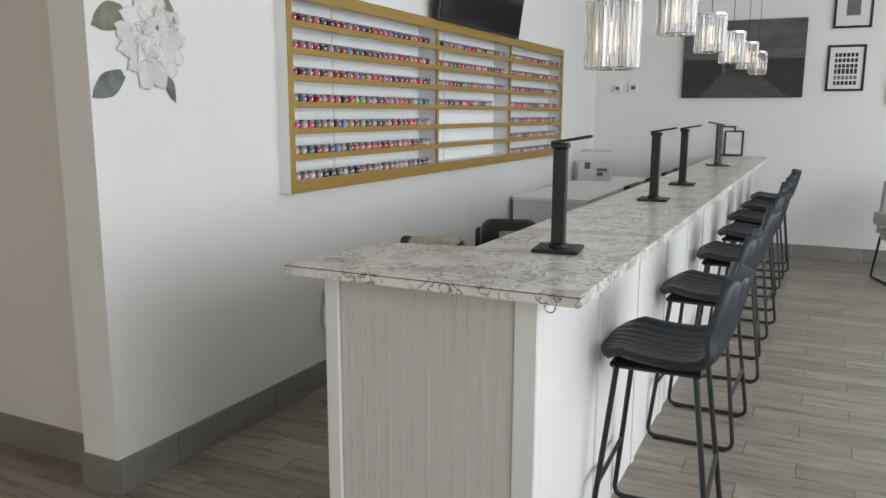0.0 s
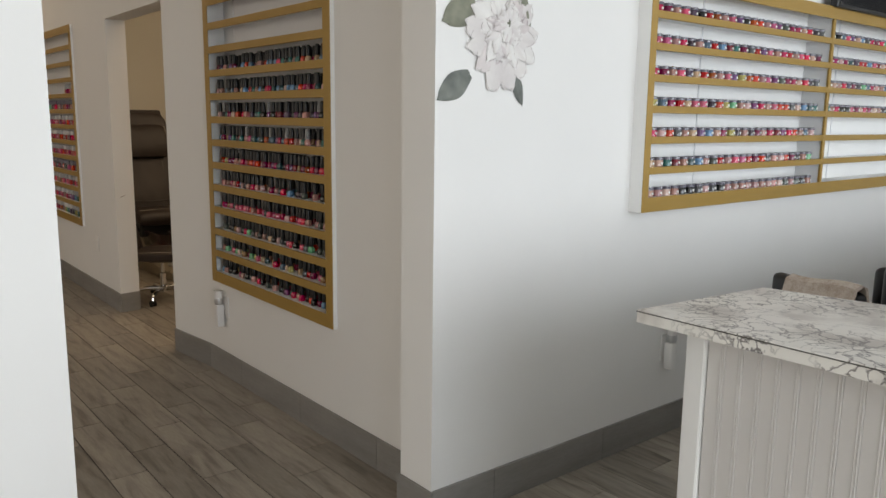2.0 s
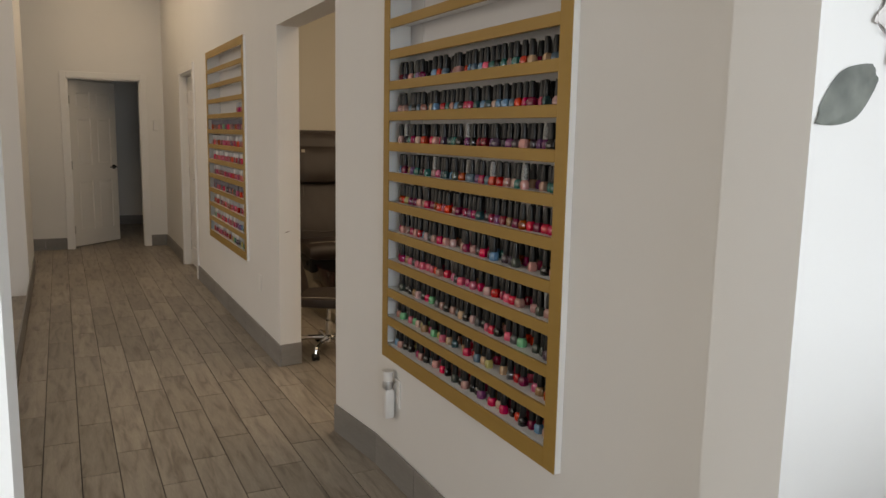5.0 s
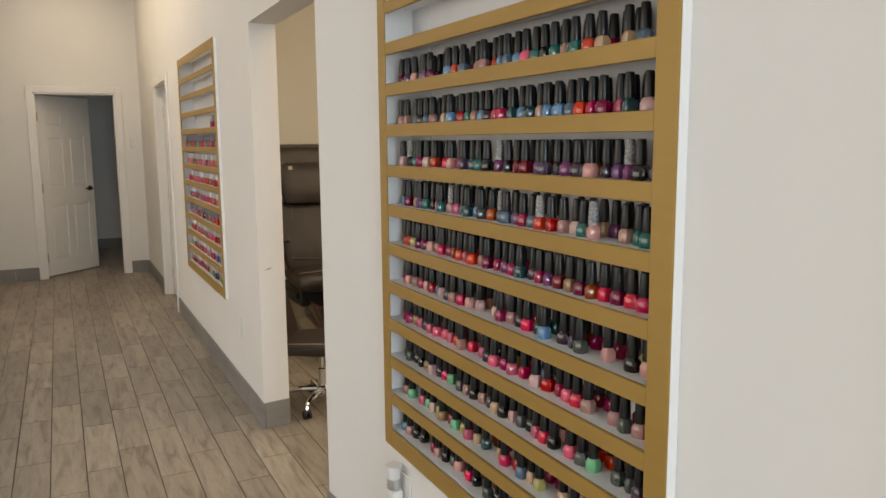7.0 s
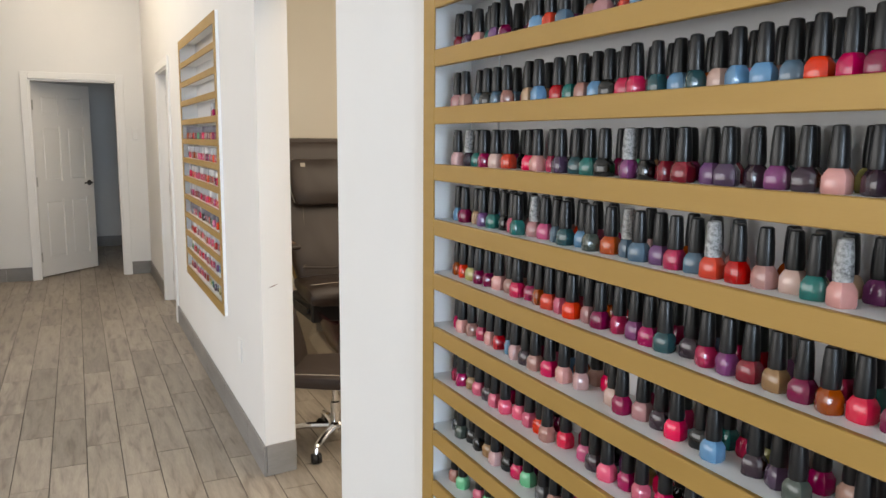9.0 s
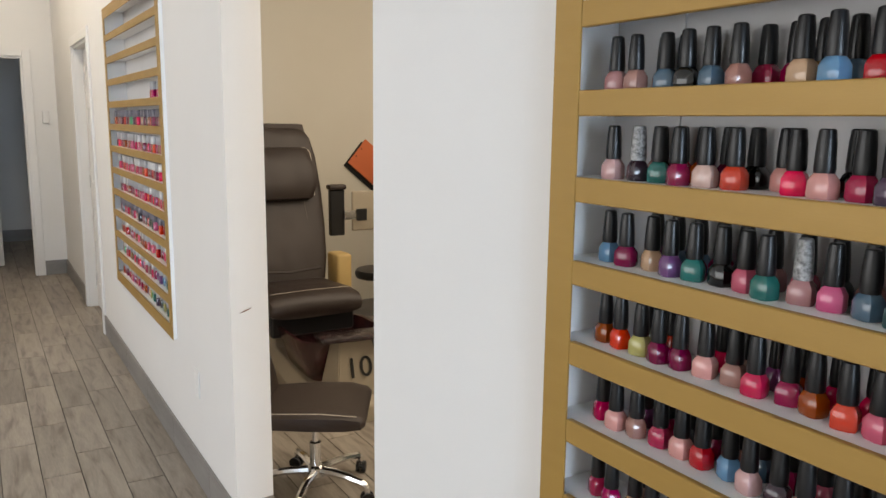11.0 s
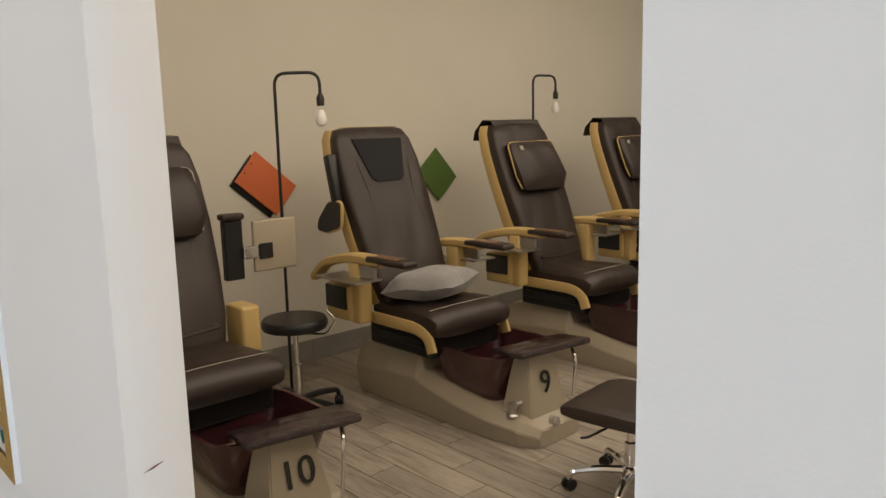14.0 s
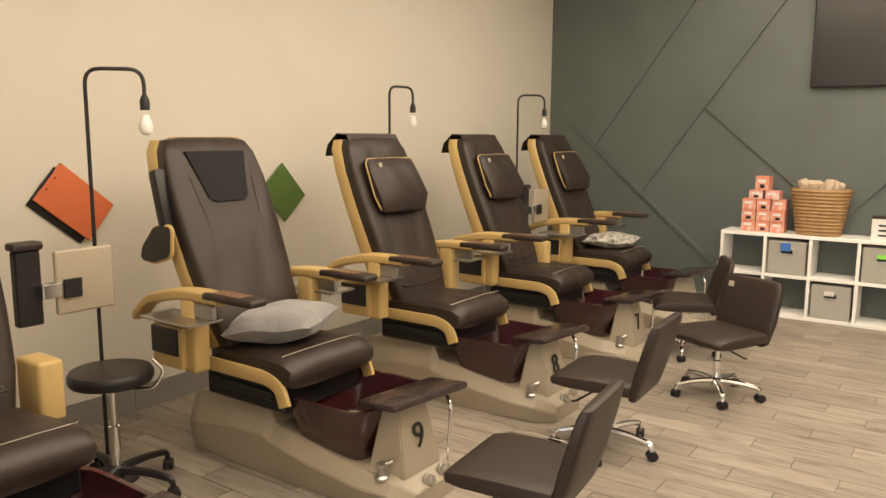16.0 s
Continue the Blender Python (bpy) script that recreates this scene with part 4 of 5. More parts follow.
part("flap", box(B(), -0.16, 0.16, -0.1, -0.097, 0.0, 0.07, m=pose(0, 0, 0.2, -70, 0, 0)), ink("white_card", (0.62, 0.6, 0.58)), bx, "", False)


def task_chair(y, rz=0, dark=True, x=-1.98):
    ob = thing("task_chair", "black padded task chair tucked behind the bar", "chair", x, y, 0, rz, "chairs behind the bar")
    ob.scale.z = 0.93 if y < 5 else 0.99
    part("backrest", box(B(), -0.21, 0.21, -0.03, 0.03, 0.62, 0.95, 0.028, 3), M_BLACK, ob, "black padded back")
    part("seat", box(B(), -0.22, 0.22, 0.03, 0.44, 0.42, 0.50, 0.03, 3), M_BLACK, ob)
    part("back_bar", box(B(), -0.03, 0.03, -0.035, 0.0, 0.42, 0.66, 0.004), M_BLKMETAL, ob, "", False)
    part("column", lathe(B(), [(0.028, 0.08), (0.028, 0.42)], 14, pose(0, 0.2, 0)), M_BLKMETAL, ob)
    for k in range(5):
        a = 2 * math.pi * k / 5
        part("base_arm", tube(B(), [(0, 0.2, 0.1), (0.25 * math.cos(a), 0.2 + 0.25 * math.sin(a), 0.055)], 0.016, 6), M_BLKMETAL, ob)
        part("castor", lathe(B(), [(0.025, -0.012), (0.025, 0.012)], 12, pose(0.25 * math.cos(a), 0.2 + 0.25 * math.sin(a), 0.026, 90)), M_BLACK, ob)
    return ob


for y, rz, x in ((4.05, -20, -2.2), (4.62, -160, -2.0), (6.83, -90, -1.88), (7.6, -90, -1.88), (8.32, -90, -1.88), (8.9, -90, -1.88)):
    task_chair(y, rz, True, x)
M_CHECK = mat("checked_cloth", (0.62, 0.55, 0.48), 0.85, grain=0.6, scale=160, color2=(0.36, 0.26, 0.2), stretch=(1, 1, 1), big=30, bump=0.3)
cl = thing("folded_cloth", "beige checked cloth draped over a chair back", "cloth", -2.16, 4.02, 0.87, -20)
bm = B()
loft(bm, [[(x, y0 + 0.004 * math.sin(9 * x + k), z + 0.012 * math.sin(13 * x)) for x in [-0.16 + 0.32 * j / 11 for j in range(12)]] + [(x, y0 + dy, z - 0.008 + 0.012 * math.sin(13 * x)) for x in [0.16 - 0.32 * j / 11 for j in range(12)]] for k, (y0, dy, z) in enumerate(((-0.045, 0.006, -0.22), (-0.045, 0.006, -0.05), (-0.03, 0.01, 0.02), (0.0, 0.01, 0.034), (0.03, -0.01, 0.02), (0.05, -0.006, -0.08)))])
part("cloth_sheet", bm, M_CHECK, cl)
bp = thing("backpack", "black backpack with a plaid strap hanging on a chair", "bag", -1.985, 4.5, 0.64, 20)
part("body", box(B(), -0.15, 0.15, -0.07, 0.07, 0.0, 0.30, 0.06, 4), M_BLACK, bp)
part("plaid_scarf", box(B(), -0.05, 0.09, -0.085, -0.066, 0.02, 0.25, 0.012, 2), mat("plaid_cloth", (0.6, 0.58, 0.55), 0.85, grain=0.9, scale=60, color2=(0.03, 0.03, 0.035), big=40, bump=0.3), bp, "black and white plaid cloth")

# ---- guest chair by the far wall ----
gc = thing("guest_chair", "light grey padded salon armchair with black legs by the far wall", "armchair", 0.166, 8.82, 0, 200)
bm = B()
loft(bm, [oval(0, -0.02 - 0.05 * k / 4, 0.42 + 0.46 * k / 4, 0.27 - 0.012 * k, 0.06, 18, 4) for k in range(5)])
part("backrest", bm, M_LAMGREY, gc, "quilted light grey back")
part("seat", box(B(), -0.27, 0.27, 0.0, 0.5, 0.36, 0.48, 0.045, 3), M_LAMGREY, gc)
for s in (-1, 1):
    part("armrest", box(B(), s * 0.3 - 0.03, s * 0.3 + 0.03, 0.0, 0.42, 0.5, 0.62, 0.025, 2), M_LAMGREY, gc)
    part("leg", tube(B(), rounded([(s * 0.25, 0.02, 0.4), (s * 0.27, -0.06, 0.012), (s * 0.27, 0.5, 0.012), (s * 0.25, 0.45, 0.4)], 0.04), 0.011, 8), M_BLKMETAL, gc)
for k in range(3):
    part("tuft_seam", box(B(), -0.2, 0.2, 0.045, 0.05, 0.52 + 0.1 * k, 0.524 + 0.1 * k, m=pose(0, -0.03 - 0.01 * k, 0)), ink("seam_grey", (0.25, 0.26, 0.26)), gc, "", False)
tb = thing("side_table", "round white pedestal side table with chrome foot", "table", 0.464, 7.71, 0)
part("foot", lathe(B(), [(0.23, 0), (0.23, 0.008), (0.03, 0.03), (0.025, 0.5)], 28), M_CHROME, tb)
part("top", lathe(B(), [(0.26, 0.5), (0.27, 0.51), (0.26, 0.525)], 28), M_WHITEP, tb)

# ---- wall decal ----
fl = thing("flower_decal", "large white and blush peony wall decal with grey-green leaves", "wall decal", -2.9345, 3.07, 1.74)
rng = random.Random(5)
PET = [mat("petal_print", c, 0.6, grain=0.5, scale=14, color2=c2, big=9) for c, c2 in (((0.74, 0.71, 0.68), (0.60, 0.56, 0.55)), ((0.70, 0.65, 0.63), (0.52, 0.46, 0.46)), ((0.76, 0.74, 0.71), (0.66, 0.63, 0.61)), ((0.62, 0.55, 0.55), (0.47, 0.40, 0.41)))]
M_LEAF = mat("leaf_print", (0.20, 0.215, 0.19), 0.6, grain=0.5, scale=24, color2=(0.10, 0.11, 0.10), big=12)
M_RIM = mat("petal_outline_print", (0.50, 0.44, 0.43), 0.6, mottle=0.1)
M_OLIVE = mat("leaf_print_olive", (0.27, 0.27, 0.20), 0.6, grain=0.5, scale=24, color2=(0.15, 0.155, 0.115), big=12)
M_BLUSH = mat("petal_print_blush", (0.72, 0.55, 0.56), 0.6, grain=0.4, scale=20, color2=(0.62, 0.44, 0.46), big=14)


def petal(cy, cz, ang, ln, wd, lift, material, name="petal", ruffle=0.12):
    """A cupped petal lying on the wall, growing along ang from (cy, cz)."""
    if name != "leaf":
        cy, cz = cy + 0.05, cz + 0.035
    bm = B()
    n, mrow = 12, 4
    ca, sa = math.cos(ang), math.sin(ang)
    ph = rng.uniform(0, 6)
    grid = []
    for i in range(n + 1):
        s = i / n
        blunt = 0.70 if name == "petal" else 0.93
        w = wd * (math.sin(math.pi * min(1, s * blunt + 0.07)) ** 0.6) * (1 + ruffle * math.sin(ph + s * 9))
        r = []
        for j in range(-mrow, mrow + 1):
            q = j / mrow
            u = ln * s * (1 - (0.30 if name == "petal" else 0.05) * q * q * s) + 0.012 * ruffle * 8 * s * s * math.sin(ph + q * 7) * 0.6
            v = q * w / 2
            x = lift + 0.0035 * (1 - q * q) * math.sin(math.pi * s) + 0.0014 * math.sin(6 * q + ph)
            r.append(bm.verts.new((x, cy + u * ca - v * sa, cz + u * sa + v * ca)))
        grid.append(r)
    for a, b in zip(grid, grid[1:]):
        for j in range(2 * mrow):
            bm.faces.new((a[j], a[j + 1], b[j + 1], b[j]))
    ob = part(name, bm, material, fl)
    if name == "petal":
        rim = [grid_pt for grid_pt in ([(lift + 0.001, cy + ln * (1 - 0.30 * q * q) * ca - q * wd * 0.42 * sa, cz + ln * (1 - 0.30 * q * q) * sa + q * wd * 0.42 * ca) for q in (-0.9, -0.6, -0.3, 0.0, 0.3, 0.6, 0.9)])]
        part("petal_edge", tube(B(), rim, 0.0008, 4), M_RIM, ob)
    return ob


petal(-0.10, -0.13, math.radians(212), 0.17, 0.085, 0.002, M_LEAF, "leaf", 0.05)
petal(0.11, -0.12, math.radians(290), 0.12, 0.05, 0.002, M_LEAF, "leaf", 0.05)
petal(-0.08, 0.10, math.radians(205), 0.16, 0.10, 0.002, M_OLIVE, "leaf", 0.05)
petal(0.12, 0.17, math.radians(-68), 0.16, 0.06, 0.002, M_OLIVE, "leaf", 0.05)
for a, ln, wd in ((150, 0.16, 0.12), (175, 0.17, 0.14), (200, 0.17, 0.14), (228, 0.17, 0.13), (255, 0.20, 0.13), (280, 0.19, 0.13), (305, 0.17, 0.12), (330, 0.17, 0.11), (0, 0.16, 0.11), (35, 0.16, 0.11), (70, 0.17, 0.12), (110, 0.17, 0.12)):
    petal(0.0, -0.02, math.radians(a), ln * 1.04, wd * 0.86, 0.004 + rng.uniform(0, 0.002), rng.choice(PET[:3]), ruffle=0.2)
for a in range(10, 370, 24):
    petal(0.01, -0.015, math.radians(a + rng.uniform(-8, 8)), rng.uniform(0.095, 0.14), rng.uniform(0.055, 0.085), 0.008 + rng.uniform(0, 0.003), rng.choice(PET[:3]), ruffle=0.22)
for k in range(9):
    petal(rng.uniform(-0.06, 0.09), rng.uniform(-0.10, 0.03), math.radians(rng.uniform(0, 360)), rng.uniform(0.05, 0.08), rng.uniform(0.04, 0.06), 0.012 + rng.uniform(0, 0.003), rng.choice(PET[:3]), ruffle=0.22)
for a in range(0, 360, 40):
    petal(0.015, 0.01, math.radians(a + rng.uniform(-15, 15)), rng.uniform(0.05, 0.075), rng.uniform(0.05, 0.065), 0.015 + rng.uniform(0, 0.002), rng.choice(PET[:3]), ruffle=0.2)
petal(0.015, 0.0, math.radians(100), 0.03, 0.02, 0.017, M_OLIVE, "flower_heart")
for a, y, z in ((80, -0.09, 0.16), (120, -0.1, 0.17), (60, 0.03, 0.2), (95, 0.09, 0.2), (40, 0.1, 0.18)):
    petal(y, z, math.radians(a), 0.15, 0.13, 0.006 + rng.uniform(0, 0.002), M_BLUSH if y < 0 or a == 40 else PET[3])

# ---- sockets and plug-ins ----
def socket(label, at, plug=None):
    ob = thing("wall_outlet", label, "outlet")
    ob.matrix_world = at
    part("plate", box(B(), -0.037, 0.037, -0.006, 0, -0.06, 0.06, 0.002), M_WHITEP, ob, "", False)
    for z in (-0.025, 0.025):
        part("receptacle", box(B(), -0.017, 0.017, -0.008, -0.006, z - 0.015, z + 0.015, 0.001), M_TRIM, ob, "", False)
    return ob


def freshener(label, at):
    ob = thing("air_freshener", label, "air freshener")
    ob.matrix_world = at
    part("heater", box(B(), -0.022, 0.022, -0.05, -0.009, -0.10, 0.0, 0.010, 2), M_WHITEP, ob, "white plastic body")
    part("vial", lathe(B(), [(0.019, 0.0), (0.021, 0.012), (0.019, 0.026)], 14, pose(0, -0.032, 0.0)), M_SILVER, ob, "silver collar")
    part("cup", lathe(B(), [(0.018, 0.026), (0.022, 0.055), (0.023, 0.06)], 14, pose(0, -0.032, 0.0)), M_WHITEP, ob)
    return ob


socket("white wall outlet low on the corridor wall", pose(-4.935, 2.936, 0.405, 0, 0, 0))
freshener("white plug-in air freshener in an outlet under the rack", pose(-4.96, 2.936, 0.42) @ Matrix.Diagonal((1.2, 1.1, 1.3, 1.0)))
socket("white wall outlet low on the corridor wall", pose(-7.29, LY + 0.0195, 0.45))
socket("white wall outlet low on the wall behind the bar", pose(-2.9345, 4.20, 0.43, 0, 0, 90))
freshener("white plug-in air freshener behind the bar", pose(-2.9345, 4.20, 0.46, 0, 0, 90) @ Matrix.Diagonal((1.2, 1.1, 1.3, 1.0)))
ob = thing("door_chime", "small white sensor box beside the open corridor door", "sensor", FX + 0.0005, 2.80, 1.53, 90)
part("case", box(B(), -0.03, 0.03, -0.03, 0, -0.06, 0.06, 0.006), M_WHITEP, ob, "", False)
ob = thing("scuff_mark", "short dark scuff on the doorway edge", "scuff mark", -6.7618, 2.955, 0.865)
part("scratch", tube(B(), [(0, -0.02, -0.004), (0, 0.0, 0.002), (0, 0.02, 0.009)], [0.0005, 0.0022, 0.0006], 6), ink("scuff_red", (0.16, 0.06, 0.05)), ob)

# ---- pedicure room ----
M_BURG = mat("burgundy_resin", (0.095, 0.026, 0.034), 0.08, mottle=0.2, big=8, trans=0.6, coat=0.6)
relief(M_BURG, 13, 0.012, (1, 1, 1), 1.0, 0.6)
M_BURGTOP = relief(mat("burgundy_textured_resin", (0.026, 0.009, 0.012), 0.14, mottle=0.3, big=20, coat=0.6), 26, 0.02, (1, 1, 1), 2.5, 0.9)
M_MESH = mat("black_mesh_cloth", (0.006, 0.006, 0.008), 0.55, spec=0.25, grain=0.6, scale=900, bump=0.3)
M_STITCH = mat("pale_stitching", (0.42, 0.38, 0.32), 0.7, mottle=0.1)
M_SEAM = mat("brown_stitching", (0.11, 0.09, 0.075), 0.7, mottle=0.1)
M_REMOTE = mat("keypad_print", (0.30, 0.16, 0.08), 0.4, grain=1.0, scale=90, color2=(0.03, 0.025, 0.02), big=60)
M_GREYC = mat("grey_velvet", (0.25, 0.24, 0.24), 0.85, grain=0.5, scale=200, bump=0.4, mottle=0.12, big=10, sheen=0.3)
relief(M_GREYC, 9, 0.02, (1, 1, 1), 1.0, 0.5)


def ring_yz(x, w, z0, z1, e=4.0, n=18, dz=0.0):
    """A squarish oval ring across the chair at depth x."""
    c, h = (z0 + z1) / 2, (z1 - z0) / 2
    return [(x, p[0], c + p[1]) for p in [(q[0], q[1]) for q in oval(0, 0, 0, w, h, n, e)]]


def digits(text, size, at, parent, material, label):
    cu = bpy.data.curves.new("number", "FONT")
    cu.body, cu.size, cu.extrude, cu.align_x, cu.align_y = text, size, 0.002, "CENTER", "CENTER"
    tmp = new("number_curve", cu)
    bpy.context.view_layer.update()
    me = bpy.data.meshes.new_from_object(tmp.evaluated_get(bpy.context.evaluated_depsgraph_get()))
    bpy.data.objects.remove(tmp)
    me.materials.clear()
    me.materials.append(material)
    ob = new("number", me)
    ob.parent = parent
    ob.matrix_local = at
    ob["label"] = label
    return ob


def pedicure_chair(y, number, head="pillow", tray=False, label="", x=-8.20, rz=0):
    ob = thing("pedicure_chair", label, "pedicure chair", x, y, 0, rz, "pedicure chairs along the cream wall")
    if number == "10":
        ob.scale.z = 0.975
    # spa base
    bm = B()
    rings = []
    for px, w, top, mid in ((-0.665, 0.235, 0.255, 0.13), (-0.60, 0.25, 0.30, 0.15), (-0.34, 0.262, 0.345, 0.19), (-0.10, 0.265, 0.345, 0.20), (-0.055, 0.265, 0.25, 0.18), (0.2, 0.262, 0.205, 0.13), (0.42, 0.25, 0.165, 0.10), (0.58, 0.225, 0.135, 0.085), (0.665, 0.15, 0.085, 0.05)):
        rings.append([(px, s * w * k, z) for s, k, z in ((-1, 0.90, 0.0), (-1, 1.0, mid), (-1, 0.84, top), (1, 0.84, top), (1, 1.0, mid), (1, 0.90, 0.0))])
    loft(bm, rings)
    bmesh.ops.bevel(bm, geom=list(bm.edges), offset=0.004, segments=2, affect="EDGES")
    part("spa_base", bm, M_TAUPE, ob, "taupe moulded spa base", False)
    # basin
    bm = B()
    outer = ((0.10, 0.15, 0.13, 0.17), (0.20, 0.19, 0.20, 0.19), (0.38, 0.235, 0.255, 0.20), (0.415, 0.245, 0.262, 0.20))
    inner = ((0.415, 0.225, 0.243, 0.20), (0.38, 0.22, 0.235, 0.20), (0.22, 0.175, 0.18, 0.19), (0.19, 0.05, 0.05, 0.18))
    loft(bm, [oval(cx + 0.04, 0, z, a, b, 32, 6) for z, a, b, cx in outer + inner])
    part("foot_basin", bm, M_BURG, ob, "translucent burgundy foot basin")
    part("jet", lathe(B(), [(0.04, 0.0), (0.04, 0.012), (0.028, 0.018)], 18, pose(0.33, -0.19, 0.30, -90)), M_TAN, ob, "pale round jet cover")
    # column and foot rest
    bm = B()
    loft(bm, [[(x0, -w, z), (x1, -w * 0.8, z), (x1, w * 0.8, z), (x0, w, z)] for z, x0, x1, w in ((0.10, 0.44, 0.60, 0.165), (0.16, 0.44, 0.60, 0.16), (0.405, 0.47, 0.545, 0.115), (0.42, 0.47, 0.545, 0.115))])
    bmesh.ops.bevel(bm, geom=list(bm.edges), offset=0.006, segments=2, affect="EDGES")
    part("column", bm, M_TAUPE, ob, "taupe column with station number")
    part("foot_rest", box(B(), -0.115, 0.115, -0.215, 0.235, 0, 0.032, 0.012, 2, m=pose(0.53, 0.02, 0.425, 0, -7, -8)), M_BURGTOP, ob, "textured burgundy foot rest")
    if number:
        digits(number, 0.155, pose(0.583, 0.0, 0.275, 0, 0, 0) @ pose(0, 0, 0, 90, 0, 90) @ pose(0, 0, 0, -12.5), ob, M_BLACK, "black station number")
    part("grab_rail", tube(B(), rounded([(0.615, 0.165, 0.115), (0.62, 0.185, 0.36), (0.56, 0.21, 0.425)], 0.04), 0.0085, 8), M_CHROME, ob, "chrome grab rail")
    for ky, kz, kx, r in ((-0.02, 0.10, 0.64, 0.024), (0.09, 0.11, 0.635, 0.022)):
        part("knob", lathe(B(), [(r * 1.2, 0), (r * 1.2, 0.008), (r, 0.01), (r * 0.9, 0.03), (r * 0.5, 0.034)], 16, pose(kx, ky, kz, 0, 75, 0)), M_STEEL, ob, "steel control knob")
    bm = lathe(B(), [(0.03, 0), (0.03, 0.012), (0.02, 0.02), (0.02, 0.05), (0.026, 0.055), (0.026, 0.07)], 16, pose(0.53, -0.185, 0.135))
    tube(bm, [(0.53, -0.185, 0.195), (0.56, -0.15, 0.21)], 0.008, 6)
    part("tap", bm, M_STEEL, ob, "brushed steel tap")
    # seat
    part("seat_mount", box(B(), -0.44, 0.07, -0.25, 0.25, 0.345, 0.475, 0.012), M_BLACK, ob, "", False)
    part("slide_rail", box(B(), -0.40, 0.02, -0.268, -0.2505, 0.40, 0.44, 0.004), M_BLACK, ob, "", False)
    part("slide_rail", box(B(), -0.40, 0.02, 0.2505, 0.268, 0.40, 0.44, 0.004), M_BLACK, ob, "", False)
    bm = B()
    loft(bm, [ring_yz(px, w, z0, z1) for px, w, z0, z1 in ((-0.44, 0.20, 0.50, 0.57), (-0.42, 0.235, 0.475, 0.60), (-0.2, 0.262, 0.465, 0.602), (0.0, 0.275, 0.46, 0.612), (0.09, 0.278, 0.455, 0.605), (0.135, 0.272, 0.465, 0.575), (0.152, 0.25, 0.49, 0.545))])
    part("seat", bm, M_CREASED, ob, "brown leatherette seat cushion")
    part("seat_seam", tube(B(), [(0.07, -0.25, 0.607), (0.072, -0.1, 0.612), (0.072, 0.1, 0.612), (0.07, 0.25, 0.607)], 0.0018, 5), M_STITCH, ob)
    if number != "10":
        for s in (-1, 1):
            path = rounded([(-0.42, 0.505), (0.0, 0.505), (0.075, 0.475), (0.105, 0.395)], 0.08, 7)
            rings = []
            for n, p in enumerate(path):
                a, c = Vector(path[max(0, n - 1)]), Vector(path[min(len(path) - 1, n + 1)])
                d = (c - a).normalized()
                up = Vector((-d.y, d.x))
                rings.append([(p[0] + up.x * q[0], s * 0.272 + q[1], p[1] + up.y * q[0]) for q in oval(0, 0, 0, 0.033, 0.013, 12, 3.4)])
            part("seat_trim", loft(B(), rings), M_TAN, ob, "tan leatherette seat edge")
    # back: tan shell behind a brown cushion
    line = lambda z: -0.335 - (z - 0.55) * (0.35 if number == "10" else 0.395)
    prof = ((0.50, 0.185, 0.05), (0.56, 0.225, 0.07), (0.72, 0.262, 0.075), (0.92, 0.282, 0.072), (1.15, 0.292, 0.068), (1.35, 0.288, 0.062), (1.47, 0.268, 0.056), (1.525, 0.235, 0.045), (1.54, 0.18, 0.025))
    bm = B()
    loft(bm, [oval(line(z), 0, z, d, w, 34, 4.6) for z, w, d in prof])
    part("backrest", bm, M_CREASED, ob, "brown leatherette back cushion")
    bm = B()
    loft(bm, [oval(line(z) - 0.055 - d * 0.2, 0, z, d * 1.05 + 0.008, w + 0.007, 30, 4.0) for z, w, d in prof[:-1]] + [oval(line(1.53) - 0.06, 0, 1.528, 0.02, 0.19, 30, 3)])
    part("back_shell", bm, M_TAN, ob, "tan leatherette back shell")
    for s in (-1, 1):
        pts = [(line(z) + 0.066 + 0.002, s * wv, z) for z, wv in ((1.36, 0.185), (1.1, 0.15), (0.9, 0.165), (0.75, 0.11), (0.66, 0.2))]
        part("back_seam", tube(B(), rounded(pts, 0.1), 0.0022, 5), M_SEAM, ob, "stitched seam")
    z = 0.66
    part("lumbar_fold", tube(B(), [(line(z) + 0.066, -0.2, z), (line(z) + 0.074, 0.0, z - 0.015), (line(z) + 0.066, 0.2, z)], 0.010, 8), M_BROWN, ob)
    if head == "mesh":
        bm = B()
        vs = [bm.verts.new((line(zz) + dx, yy, zz)) for yy, zz, dx in ((-0.175, 1.475, 0.064), (0.175, 1.475, 0.064), (0.115, 1.255, 0.072), (0.085, 1.235, 0.074), (-0.085, 1.235, 0.074), (-0.115, 1.255, 0.072))]
        f = bm.faces.new(vs)
        ex = bmesh.ops.extrude_face_region(bm, geom=[f])
        bmesh.ops.translate(bm, vec=(-0.03, 0, 0), verts=[v for v in ex["geom"] if isinstance(v, bmesh.types.BMVert)])
        part("mesh_panel", bm, M_MESH, ob, "black mesh head panel", False)
        part("top_piping", tube(B(), [(line(1.53) + 0.01, -0.2, 1.535), (line(1.53) + 0.01, 0.2, 1.535)], 0.008, 8), M_TAN, ob)
    else:
        bm = B()
        loft(bm, [[(line(zz) + 0.092 + p[1] + (0.02 if j == 2 else 0), p[0], zz) for p in [(q[0], q[1]) for q in oval(0, 0, 0, w, d, 22, 3.6)]] for j, (zz, w, d) in enumerate(((1.085, 0.17, 0.012), (1.10, 0.205, 0.04), (1.19, 0.235, 0.062), (1.33, 0.23, 0.05), (1.405, 0.215, 0.028), (1.415, 0.19, 0.01)))])
        p = part("head_pillow", bm, M_CREASED, ob, "brown leatherette head pillow")
